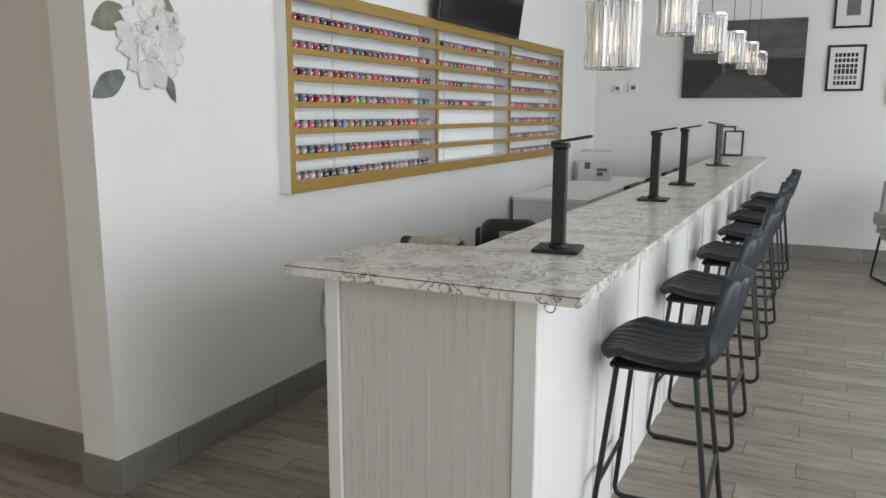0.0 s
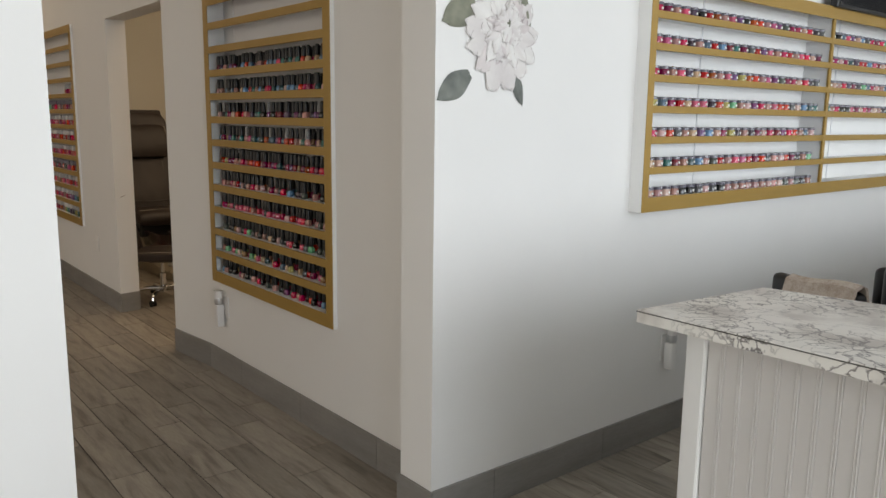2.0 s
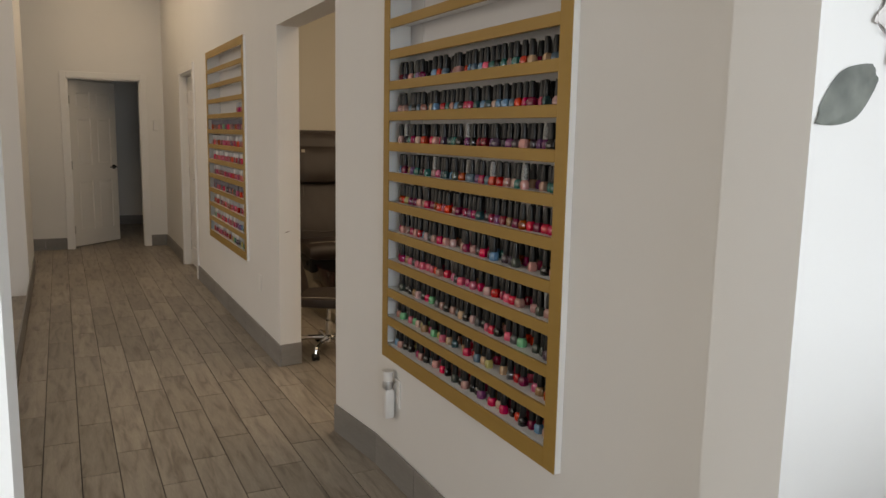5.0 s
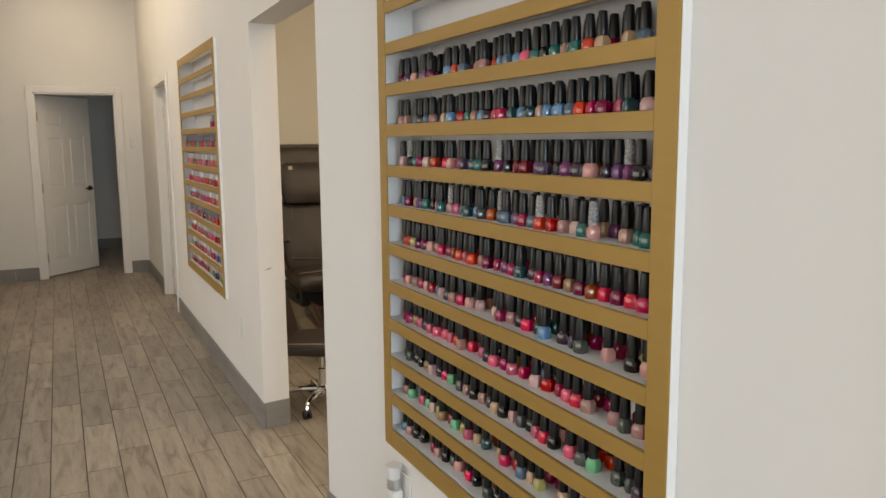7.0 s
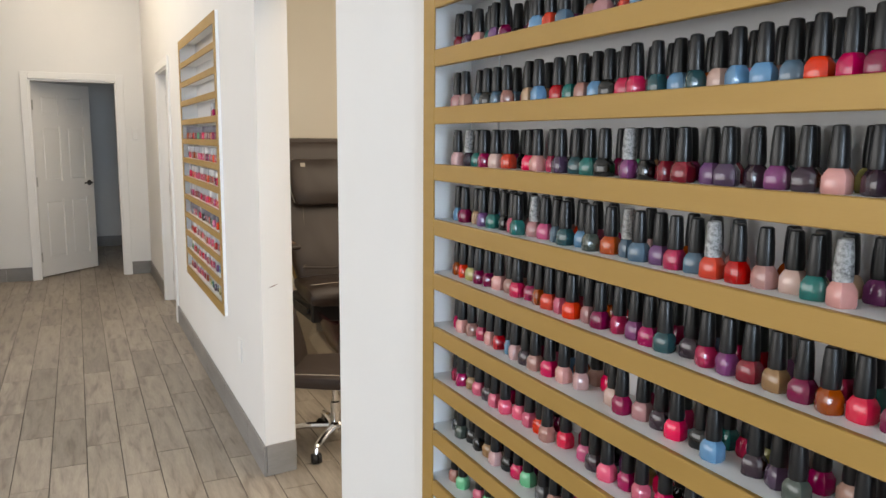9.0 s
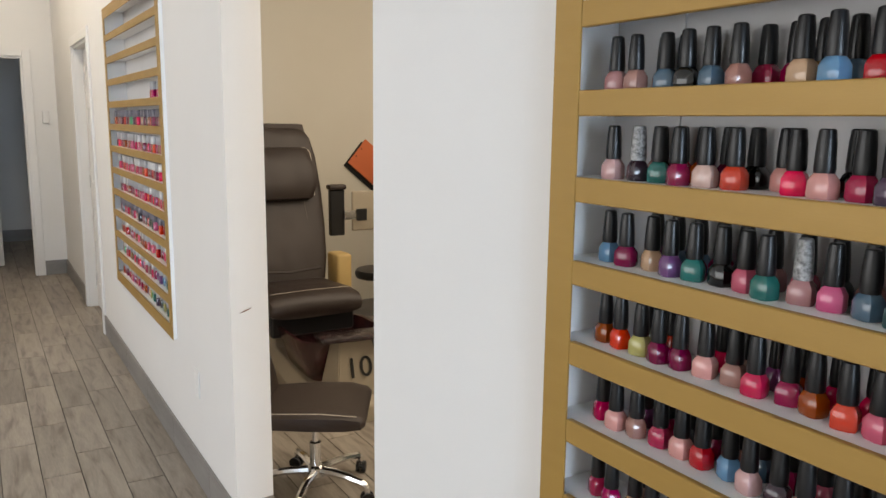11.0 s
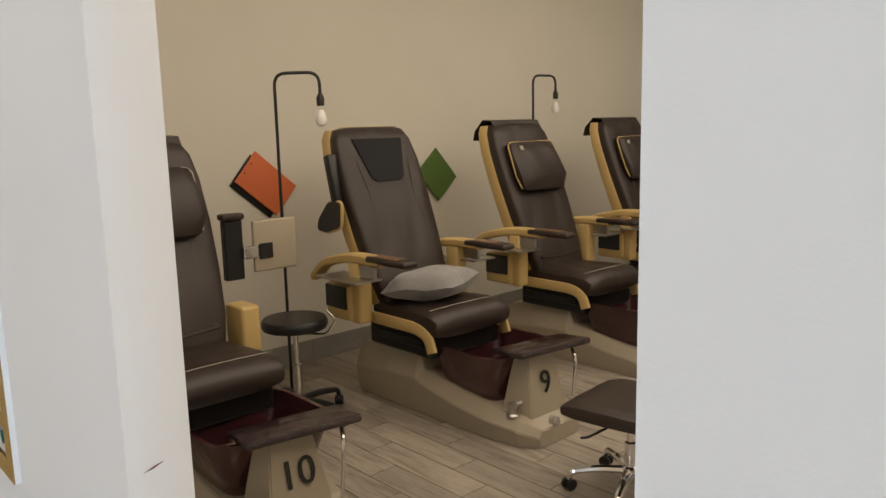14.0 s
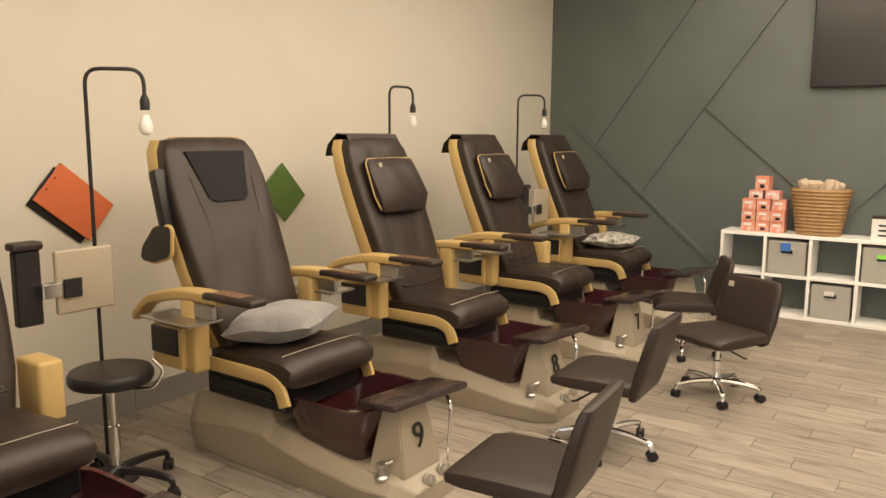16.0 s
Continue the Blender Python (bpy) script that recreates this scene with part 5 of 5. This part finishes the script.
        edge = [(line(zz) + 0.098, yy, zz) for yy, zz in ((-0.215, 1.11), (-0.235, 1.19), (-0.228, 1.39), (-0.2, 1.412), (0.2, 1.412), (0.228, 1.39), (0.235, 1.19), (0.215, 1.11))]
        part("piping", tube(B(), rounded(edge, 0.03), 0.0055 if number != "10" else 0.003, 6), M_TAN if number != "10" else M_STITCH, p, "tan piping")
        part("emblem", box(B(), -0.001, 0.0012, -0.016, 0.016, -0.014, 0.014, m=pose(line(1.375) + 0.135, -0.14, 1.375, 0, -16, 0)), M_STITCH, p, "", False)
        bm = B()
        loft(bm, [[(line(1.53) - 0.02 + a, s * 0.235, zz) for s in (-1, 1)] + [(line(1.53) - 0.02 + a - 0.006, s * 0.235, zz - 0.006) for s in (1, -1)] for a, zz in ((0.07, 1.50), (0.03, 1.56), (-0.05, 1.565), (-0.12, 1.50), (-0.14, 1.43))])
        part("back_flap", bm, M_BROWN, ob, "brown flap folded over the top")
    # arms
    for s in (-1, 1):
        if tray and s > 0:
            part("arm_support", box(B(), -0.45, -0.28, 0.30, 0.40, 0.49, 0.735, 0.018, 3), M_TAN, ob, "tan arm support")
            continue
        bm = B()
        line_a = rounded([(-0.78, 0.70), (-0.68, 0.79), (-0.42, 0.852), (-0.16, 0.848)], 0.14, 6)
        loft(bm, [[(p.x, s * 0.355 + q[0], p.y + q[1]) for q in oval(0, 0, 0, 0.046, 0.028, 14, 3)] for p in [Vector(v) for v in line_a]])
        arm = part("armrest", bm, M_TAN, ob, "tan padded armrest")
        part("arm_end", box(B(), -0.26, 0.06, s * 0.355 - 0.05, s * 0.355 + 0.05, 0.84, 0.875, 0.016, 3), M_BROWN, arm, "dark brown arm end")
        part("keypad", box(B(), -0.21, -0.02, s * 0.355 - 0.036, s * 0.355 + 0.036, 0.8752, 0.8785, 0.001), M_REMOTE, arm, "printed keypad", False)
        part("arm_support", box(B(), -0.42, -0.32, s * 0.355 - 0.045, s * 0.355 + 0.045, 0.49, 0.83, 0.018, 3), M_TAN, ob, "tan arm support")
        part("arm_box", box(B(), -0.60, -0.38, s * 0.375 - 0.05, s * 0.375 + 0.05, 0.50, 0.70, 0.018, 2), M_TAN, ob, "tan arm housing")
        part("arm_plate", box(B(), -0.59, -0.40, s * 0.425 - 0.008, s * 0.425 + 0.006, 0.565, 0.69, 0.004), M_BLACK, ob, "black side plate", False)
        part("plate_sticker", box(B(), -0.46, -0.425, s * 0.432 - 0.0005, s * 0.432 + 0.0008, 0.59, 0.63), M_SILVER, ob, "", False)
        part("tray", box(B(), -0.55, -0.20, s * 0.425 - 0.085, s * 0.425 + 0.085, 0.742, 0.748, 0.002), M_STEEL, ob, "steel manicure tray", False)
        part("tray_lip", tube(B(), [(-0.55, s * 0.425 - 0.085, 0.75), (-0.20, s * 0.425 - 0.085, 0.75), (-0.20, s * 0.425 + 0.085, 0.75), (-0.55, s * 0.425 + 0.085, 0.75)], 0.004, 6, True), M_STEEL, ob)
        part("tray_arm", box(B(), -0.34, -0.20, s * 0.38 - 0.012, s * 0.38 + 0.012, 0.755, 0.815, 0.003), M_STEEL, ob, "", False)
    if tray:
        part("tray_bracket", box(B(), -0.56, -0.52, 0.36, 0.46, 0.82, 1.13, 0.006), M_BLACK, ob, "black tray bracket", False)
        part("bracket_top", box(B(), -0.575, -0.505, 0.35, 0.47, 1.1305, 1.165, 0.012, 2), M_BROWN, ob)
        sw = part("swing_tray", box(B(), -0.515, -0.49, 0.50, 0.745, 0.85, 1.12, 0.011, 3), M_TAUPE, ob, "taupe folding tray turned upright")
        part("tray_hinge", box(B(), -0.5195, -0.478, 0.44, 0.52, 0.93, 0.99, 0.004), M_CHROME, sw, "chrome hinge", False)
        part("hinge_pad", box(B(), -0.4895, -0.477, 0.525, 0.60, 0.92, 1.0, 0.003), M_BLACK, sw, "", False)
    if head == "mesh":
        form = rounded([(0.02, 0.06), (0.0, 0.0), (0.10, -0.01), (0.23, 0.03), (0.24, 0.17), (0.12, 0.165), (0.02, 0.06)], 0.03)
        ft = part("folded_tray", prism(B(), [(p[0], p[1]) for p in form[:-1]], -0.012, 0.012, pose(-0.78, -0.33, 0.965, 90, 0, 0)), M_BLACK, ob, "black folded side tray with tan edge", False)
        part("tray_edge", tube(B(), [(-0.78 + p[0], -0.33, 0.965 + p[1]) for p in form[:-1]], 0.010, 8, True), M_TAN, ft)
        part("side_wing", box(B(), -0.03, 0.03, -0.035, 0.03, 0.0, 0.29, 0.014, 2, m=pose(-0.60, -0.305, 1.11, 0, -14, 0)), M_BLACK, ob, "black side cushion")
    # cables behind
    part("power_cable", tube(B(), rounded([(-0.62, 0.2, 0.2), (-0.72, 0.24, 0.45), (-0.80, 0.28, 0.50), (-0.86, 0.3, 0.25), (-0.88, 0.32, 0.03)], 0.08), 0.006, 6), M_SILVER, ob, "grey power cable")
    # the seat unit swivels a little off the base
    fixed = ("spa_base", "foot_basin", "jet", "column", "foot_rest", "number", "grab_rail", "knob", "tap", "power_cable")
    for c in ob.children:
        if c.name.split(".")[0] not in fixed:
            c.location.y, c.scale.z = -0.04, 0.987
    return ob


pedicure_chair(3.80, "10", "pillow", True, "brown and tan pedicure chair with burgundy basin, station ten", -8.22)
pedicure_chair(5.19, "9", "mesh", False, "brown and tan pedicure chair with black mesh head panel, station nine")
pedicure_chair(6.45, "8", "pillow", False, "brown and tan pedicure chair with head pillow, station eight")
pedicure_chair(7.68, "7", "pillow", True, "brown and tan pedicure chair with head pillow, station seven")
pedicure_chair(8.87, "", "pillow", False, "brown and tan pedicure chair with head pillow by the charcoal wall")


def cushion(name, label, x, y, z, w, d, h, material, rz=0, tilt=(0, 0)):
    ob = thing(name, label, "cushion")
    ob.matrix_world = pose(x, y, z, tilt[0], tilt[1], rz)
    bm = B()
    n = 14
    grid = {}
    for side in (1, -1):
        for i in range(n + 1):
            for j in range(n + 1):
                u, v = -1 + 2 * i / n, -1 + 2 * j / n
                edge = i in (0, n) or j in (0, n)
                puff = ((1 - u ** 4) * (1 - v ** 4)) ** 0.6
                pinch = 1 - 0.07 * (1 - abs(u * v)) * max(abs(u), abs(v)) ** 4
                key = (i, j, 0 if edge else side)
                if key not in grid:
                    grid[key] = bm.verts.new((u * w / 2 * pinch, v * d / 2 * pinch, h / 2 + side * h / 2 * puff + 0.006 * math.sin(5 * u + 3 * v)))
        for i in range(n):
            for j in range(n):
                k = [grid.get((a, b, side), grid.get((a, b, 0))) for a, b in ((i, j), (i + 1, j), (i + 1, j + 1), (i, j + 1))]
                bm.faces.new(k)
    part("cover", bm, material, ob)
    return ob


cushion("throw_cushion", "grey velvet throw cushion lying on the pedicure seat", -8.36, 5.13, 0.60, 0.42, 0.42, 0.155, M_GREYC, 25, (0, -6))
M_ZEBRA = mat("black_white_pattern_cloth", (0.75, 0.72, 0.65), 0.85, grain=2.5, scale=30, color2=(0.01, 0.01, 0.01), big=26, bump=0.2)
cushion("throw_cushion", "black and white patterned throw cushion on the pedicure seat", -8.34, 8.88, 0.60, 0.42, 0.42, 0.11, M_ZEBRA, 10)


def arc_lamp(x, y, rz, r=0.235, tall=1.0):
    ob = thing("floor_lamp", "slim black floor lamp with bent neck and clear bulb", "floor lamp", x, y, 0, rz, "floor lamps between the pedicure chairs")
    ob.scale.z = tall
    part("foot", lathe(B(), [(0.13, 0), (0.13, 0.012), (0.02, 0.02)], 24), M_BLKMETAL, ob)
    part("pole", tube(B(), rounded([(0, 0, 0.015), (0, 0, 1.832), (r, 0, 1.832), (r, 0, 1.70)], 0.065), 0.0085, 8), M_BLKMETAL, ob)
    part("socket", lathe(B(), [(0.02, 1.66), (0.021, 1.70), (0.012, 1.722)], 16, pose(r, 0, 0)), M_BLKMETAL, ob)
    part("bulb", lathe(B(), [(0.003, 1.553), (0.02, 1.56), (0.031, 1.585), (0.024, 1.615), (0.014, 1.64)], 16, pose(r, 0, 0)), M_WHITEP, ob, "white globe bulb, unlit")
    return ob


arc_lamp(-8.85, 4.51, 44, 0.235, 0.985)
arc_lamp(-9.17, 6.90, 84, 0.235, 1.02)
arc_lamp(-9.10, 8.555, 44, 0.235, 1.025)


def clip_diamond(y, z, color, label, long=0.355, short=0.23, turn=-40, board=True):
    """A folder hung aslant on the cream wall, its clipboard showing past one short edge."""
    ob = thing("clipboard", label, "clipboard", WX + 0.002, y, z)
    m = pose(0, 0, 0, turn, 0, 0)
    if board:
        part("board", box(B(), 0.0, 0.010, -long / 2 - 0.008, long / 2 - 0.02, -short / 2 - 0.035, short / 2 - 0.03, 0.004, m=m), M_BLACK, ob, "dark board behind the sheet", False)
        part("clip", box(B(), 0.010, 0.022, -long / 2 - 0.012, -long / 2 + 0.012, -0.06, 0.06, 0.004, m=m), M_BLKMETAL, ob, "black clip", False)
    part("sheet", box(B(), 0.012, 0.026, -long / 2, long / 2, -short / 2, short / 2, 0.003, m=m), mat("coloured_cover", color, 0.5, grain=0.3, scale=120, mottle=0.04), ob, "", False)
    for k in (-1, 1):
        part("rivet", lathe(B(), [(0.005, 0.026), (0.005, 0.0285)], 10, m @ pose(0, -long / 2 + 0.02, k * 0.035, 0, 90, 0)), M_BLACK, ob)
    return ob


clip_diamond(4.80, 1.19, (0.62, 0.16, 0.06), "orange folder on a dark clipboard hung aslant")
clip_diamond(6.215, 1.16, (0.085, 0.15, 0.035), "green folder hung as a diamond on the cream wall", 0.30, 0.25, -48, False)
clip_diamond(9.02, 1.17, (0.60, 0.14, 0.07), "red-orange folder hung aslant on the cream wall")


def star_base(ob, r, hub=0.12, chrome=M_CHROME, turn=0.0, legs=5):
    part("hub", lathe(B(), [(0.03, 0.07), (0.036, 0.075), (0.036, 0.12), (0.027, 0.13)], 18), chrome, ob, "")
    for k in range(legs):
        a = turn + 2 * math.pi * k / legs
        c, s = math.cos(a), math.sin(a)
        pts = rounded([(0.02 * c, 0.02 * s, 0.105), (r * 0.55 * c, r * 0.55 * s, 0.108), (r * 0.97 * c, r * 0.97 * s, 0.088), (r * c, r * s, 0.05)], 0.06, 4)
        part("base_arm", tube(B(), pts, [0.02 - 0.008 * i / (len(pts) - 1) for i in range(len(pts))], 8), chrome, ob, "")
        bm = lathe(B(), [(0.018, -0.022), (0.027, -0.02), (0.027, -0.006), (0.012, -0.004), (0.012, 0.004), (0.027, 0.006), (0.027, 0.02), (0.018, 0.022)], 14, pose(r * c, r * s, 0.027, 90, 0, math.degrees(a) + 40))
        part("castor", bm, M_BLACK, ob, "black twin castor")


def salon_chair(x, y, rz, turn=0.3):
    ob = thing("rolling_chair", "low brown leatherette rolling chair with chrome star base", "chair", x, y, 0, rz, "technician chairs in the pedicure room")
    ob.scale.z = 0.9
    star_base(ob, 0.25, turn=turn)
    part("gas_column", lathe(B(), [(0.024, 0.12), (0.024, 0.24), (0.014, 0.245), (0.014, 0.36)], 16), M_CHROME, ob, "chrome column")
    part("mechanism", box(B(), -0.09, 0.09, -0.07, 0.07, 0.345, 0.372, 0.006), M_BLKMETAL, ob, "", False)
    part("lever", tube(B(), [(0.02, 0.05, 0.352), (0.06, 0.24, 0.335), (0.07, 0.27, 0.34)], 0.006, 6), M_BLACK, ob, "black height lever")
    bm = B()
    loft(bm, [ring_yz(px, w, z0, z1, 4.5) for px, w, z0, z1 in ((-0.20, 0.185, 0.385, 0.43), (-0.18, 0.205, 0.372, 0.452), (0.0, 0.218, 0.368, 0.462), (0.14, 0.222, 0.37, 0.458), (0.205, 0.212, 0.38, 0.438), (0.222, 0.19, 0.395, 0.42))])
    part("seat", bm, M_BROWN, ob, "brown leatherette seat")
    bm = B()
    loft(bm, [oval(-0.185 - (z - 0.36) * 0.24, 0, z, d, w, 22, 4.5) for z, w, d in ((0.352, 0.17, 0.016), (0.37, 0.195, 0.026), (0.50, 0.212, 0.032), (0.64, 0.212, 0.03), (0.735, 0.205, 0.027), (0.765, 0.19, 0.02), (0.77, 0.16, 0.01))])
    part("backrest", bm, M_BROWN, ob, "brown leatherette back")
    part("emblem", box(B(), -0.001, 0.0012, -0.02, 0.02, -0.018, 0.018, m=pose(-0.185 - 0.35 * 0.24 + 0.029, -0.14, 0.71, 0, -13, 0)), M_STITCH, ob, "", False)
    part("seam", tube(B(), [(-0.17, -0.19, 0.455), (0.05, -0.205, 0.462), (0.19, -0.2, 0.448)], 0.002, 5), M_STITCH, ob)
    return ob


salon_chair(-7.0, 4.99, 186, 0.6)
salon_chair(-7.19, 6.16, 183, 0.5)
salon_chair(-6.97, 7.28, 243, 0.9)
salon_chair(-7.44, 8.07, 205, 0.2)
salon_chair(-5.93, 4.81, 100, 0.4)
salon_chair(-7.0, 3.30, 60, 0.8)

st = thing("rolling_stool", "round black padded rolling stool with chrome column and black base", "stool", -8.70, 4.46, 0)
part("cushion", lathe(B(), [(0.12, 0.49), (0.165, 0.498), (0.172, 0.515), (0.172, 0.535), (0.163, 0.55), (0.10, 0.556), (0.0, 0.556)], 32, cap=False), M_BLACK, st, "black vinyl cushion")
part("plate", lathe(B(), [(0.1, 0.482), (0.1, 0.49)], 24), M_CHROME, st)
part("column", lathe(B(), [(0.024, 0.10), (0.024, 0.30), (0.014, 0.305), (0.014, 0.482)], 16), M_CHROME, st)
star_base(st, 0.27, chrome=M_BLACK, turn=0.4)
part("lift_lever", tube(B(), rounded([(0.02, 0.0, 0.47), (0.15, 0.1, 0.47), (0.19, 0.13, 0.55), (0.15, 0.10, 0.60)], 0.03), 0.007, 6), M_CHROME, st, "chrome lever")

# ---- shelf by the charcoal wall ----
cub = thing("cube_shelf", "white cube shelf unit with grey fabric bins along the charcoal wall", "shelf unit", -7.64, 9.65, 0)
CW, CD, CH = 0.36, 0.32, 0.72
for k in range(6):
    part("upright", box(B(), k * CW, k * CW + 0.026, 0.0, CD, 0.03, CH - 0.03, 0.002), M_SHELF, cub, "", False)
for z in (0.0, CH / 2 - 0.014, CH - 0.03):
    for k in range(5 if 0.1 < z < 0.6 else 1):
        x0, x1 = (k * CW + 0.0265, k * CW + CW - 0.0005) if 0.1 < z < 0.6 else (0, 5 * CW + 0.026)
        part("board", box(B(), x0, x1, 0.0, CD, z, z + (0.028 if 0.1 < z < 0.6 else 0.030), 0.002), M_SHELF, cub, "", False)
M_BIN = mat("grey_fabric_bin", (0.40, 0.385, 0.35), 0.85, grain=0.6, scale=300, bump=0.3, mottle=0.08)
for k, row, tag in ((1, 1, (0.05, 0.18, 0.55)), (3, 1, (0.25, 0.7, 0.08)), (2, 0, (0.75, 0.74, 0.7)), (0, 0, None), (4, 0, None)):
    bn = thing("fabric_bin", "grey fabric storage bin pushed into the cube shelf", "storage bin", -7.64 + k * CW + 0.19, 9.65, 0.032 if row == 0 else CH / 2 + 0.015, 0, "bins in the cube shelf")
    part("bin", box(B(), -0.150, 0.150, 0.012, 0.30, 0, 0.285, 0.008), M_BIN, bn, "", False)
    part("handle_slot", box(B(), -0.045, 0.045, 0.009, 0.0125, 0.18, 0.215, 0.002), M_BLACK, bn, "dark handle slot", False)
    for a in ((-0.055, 0.055, 0.215, 0.222), (-0.055, 0.055, 0.173, 0.18)):
        part("slot_rim", box(B(), a[0], a[1], 0.006, 0.0125, a[2], a[3], 0.001), M_SILVER, bn, "", False)
    if tag:
        m = mat("tag_colour", tag, 0.5, mottle=0.05)
        part("tag", box(B(), -0.05, 0.03, 0.002, 0.008, 0.20, 0.27 if k == 1 else 0.235, 0.002), m, bn, "coloured tag", False)
M_ORANGE = mat("orange_carton", (0.72, 0.16, 0.07), 0.45, grain=0.8, scale=26, color2=(0.74, 0.5, 0.4), big=14)
M_REDC = mat("red_white_carton", (0.72, 0.08, 0.06), 0.45, grain=0.9, scale=22, color2=(0.78, 0.74, 0.68), big=12)
rng = random.Random(11)
for k, (bx0, by0, bz0) in enumerate(((0, 0, 0), (0.12, 0, 0), (0.24, 0, 0), (0, 0, 0.095), (0.12, 0, 0.095), (0.24, 0, 0.095), (0.0, 0, 0.19), (0.12, 0, 0.19), (0.24, 0, 0.19), (0.05, 0, 0.285), (0.19, 0, 0.285), (0.10, 0, 0.36))):
    h = 0.093 if bz0 < 0.28 else 0.073 if bz0 < 0.3 else 0.12
    c = thing("product_carton", "small orange and white product carton stacked on the shelf", "box", -7.43 + bx0, 9.76 + rng.uniform(-0.01, 0.01), CH + bz0 * 1.0, rng.uniform(-3, 3), "cartons stacked on the cube shelf")
    part("carton", box(B(), -0.056, 0.056, -0.06, 0.06, 0, h, 0.002), M_REDC if bz0 >= 0.28 and k != 11 else M_ORANGE, c, "", False)
    part("print_bar", box(B(), -0.036, 0.03, -0.0612, -0.0602, h * 0.55, h * 0.78), M_PAPER, c, "", False)
    part("print_mark", box(B(), -0.016, 0.022, -0.0612, -0.0602, h * 0.15, h * 0.42), M_BLACK if k % 2 else M_REDC, c, "", False)
bk = thing("wicker_basket", "tall woven wicker basket heaped with rolled beige towels", "basket", -6.88, 9.80, CH)
bk.scale = (1.12, 1.1, 1.22)
M_WICKER = mat("wicker", (0.46, 0.29, 0.13), 0.6, grain=0.8, scale=90, bump=0.6, color2=(0.30, 0.17, 0.07), big=20)
for k in range(13):
    z = 0.012 + k * 0.0245
    a, b = 0.145 + 0.0042 * k, 0.12 + 0.0036 * k
    part("weave_row", tube(B(), [(p[0] + 0.003 * (1 if (i + k) % 2 else -1), p[1] + 0.003 * (1 if (i + k) % 2 else -1), p[2]) for i, p in enumerate(oval(0, 0, z, a, b, 36, 2.6))], 0.0135, 6, True), M_WICKER, bk, "")
part("basket_floor", box(B(), -0.13, 0.13, -0.10, 0.10, 0.0005, 0.01), M_WICKER, bk, "", False)
M_TOWEL = mat("beige_towel", (0.60, 0.48, 0.36), 0.95, grain=0.8, scale=160, bump=0.8, mottle=0.1, big=12)
rng = random.Random(3)
for k in range(13):
    a = k * 2.4
    r = 0.03 + 0.10 * math.sqrt(k / 13)
    tw = thing("rolled_towel", "rolled beige terry towel in the wicker basket", "towel", -6.88 + r * math.cos(a) * 1.2, 9.80 + r * math.sin(a) * 0.9, CH + 0.31 + rng.uniform(0, 0.05), rng.uniform(0, 360), "rolled towels in the basket")
    spiral = [((0.012 + 0.0045 * t) * math.cos(t * 1.1), (0.012 + 0.0045 * t) * math.sin(t * 1.1)) for t in range(1, 10)]
    part("roll", lathe(B(), [(0.012, 0.0), (0.036, 0.004), (0.042, 0.03), (0.042, 0.09), (0.036, 0.11), (0.012, 0.114)], 14, pose(0, 0, 0, rng.uniform(-25, 25), rng.uniform(-25, 25), 0)), M_TOWEL, tw)
wb = thing("tissue_box", "white box with dark lettering bars on the shelf", "box", -6.35, 9.78, CH)
part("carton", box(B(), -0.13, 0.13, -0.07, 0.07, 0, 0.17, 0.003), M_PAPER, wb, "", False)
part("lid", box(B(), -0.132, 0.132, -0.072, 0.072, 0.17, 0.185, 0.003), M_BROWN, wb, "", False)
for k in range(3):
    part("print_bar", box(B(), -0.08, 0.1, -0.0712, -0.0702, 0.03 + 0.04 * k, 0.045 + 0.04 * k), M_INK, wb, "", False)
t2 = thing("television", "black flat television on the charcoal wall", "television", -6.33, DY - 0.002, 2.37)
part("casing", box(B(), -0.72, 0.72, -0.06, 0, -0.42, 0.42, 0.006), M_BLACK, t2, "", False)
part("screen", box(B(), -0.70, 0.70, -0.063, -0.0605, -0.40, 0.40), mat("screen_glass_dark", (0.02, 0.02, 0.02), 0.2, mottle=0.0), t2, "dark glossy screen", False)

# ---- floor planks ----
PW, PL = 0.1523, 0.645
M_REST = M_PLANK.copy()
M_REST.name = "wood_look_floor_tile_far"
nt = M_REST.node_tree
geo = nt.nodes.new("ShaderNodeNewGeometry")
for l in list(nt.links):
    if l.from_node.bl_idname == "ShaderNodeObjectInfo":
        to = l.to_socket
        nt.links.remove(l)
        nt.links.new(geo.outputs["Random Per Island"], to)


def plank_mesh(u0, u1):
    ob = link("plank", box(B(), u0 + 0.002, u1 - 0.002, 0.002, PW - 0.002, -0.004, 0.0, 0.0012), M_PLANK)
    me = ob.data
    bpy.data.objects.remove(ob)
    return me


whole = plank_mesh(0, PL)
rest = B()
near = []
for r in range(-32, 56):
    y = 1.871 + r * PW
    off = (-7.03 - 0.215 * (r % 3)) % PL
    for c in range(-26, 7):
        x = off + c * PL
        if x + PL < -15.1 or x > 3.8 or y < -3.2 or y > DY:
            continue
        corridor = -9.6 < x < -3.1 and 1.35 < y < 2.85
        pedi = -9.1 < x < -5.6 and 2.9 < y < 6.0
        if y > DY - PW or (y > FY and x > -3.5):
            continue
        if corridor or pedi:
            near.append((x, y))
        else:
            box(rest, x + 0.0015, x + PL - 0.0015, y + 0.0015, y + PW - 0.0015, -0.004, 0.0)
for x, y in near:
    p = new("plank", whole)
    p.parent = floor
    p.location = (x, y, 0)
far = link("far_planks", rest, M_REST, floor)
far["kind"] = "stuff"
print("near planks", len(near))
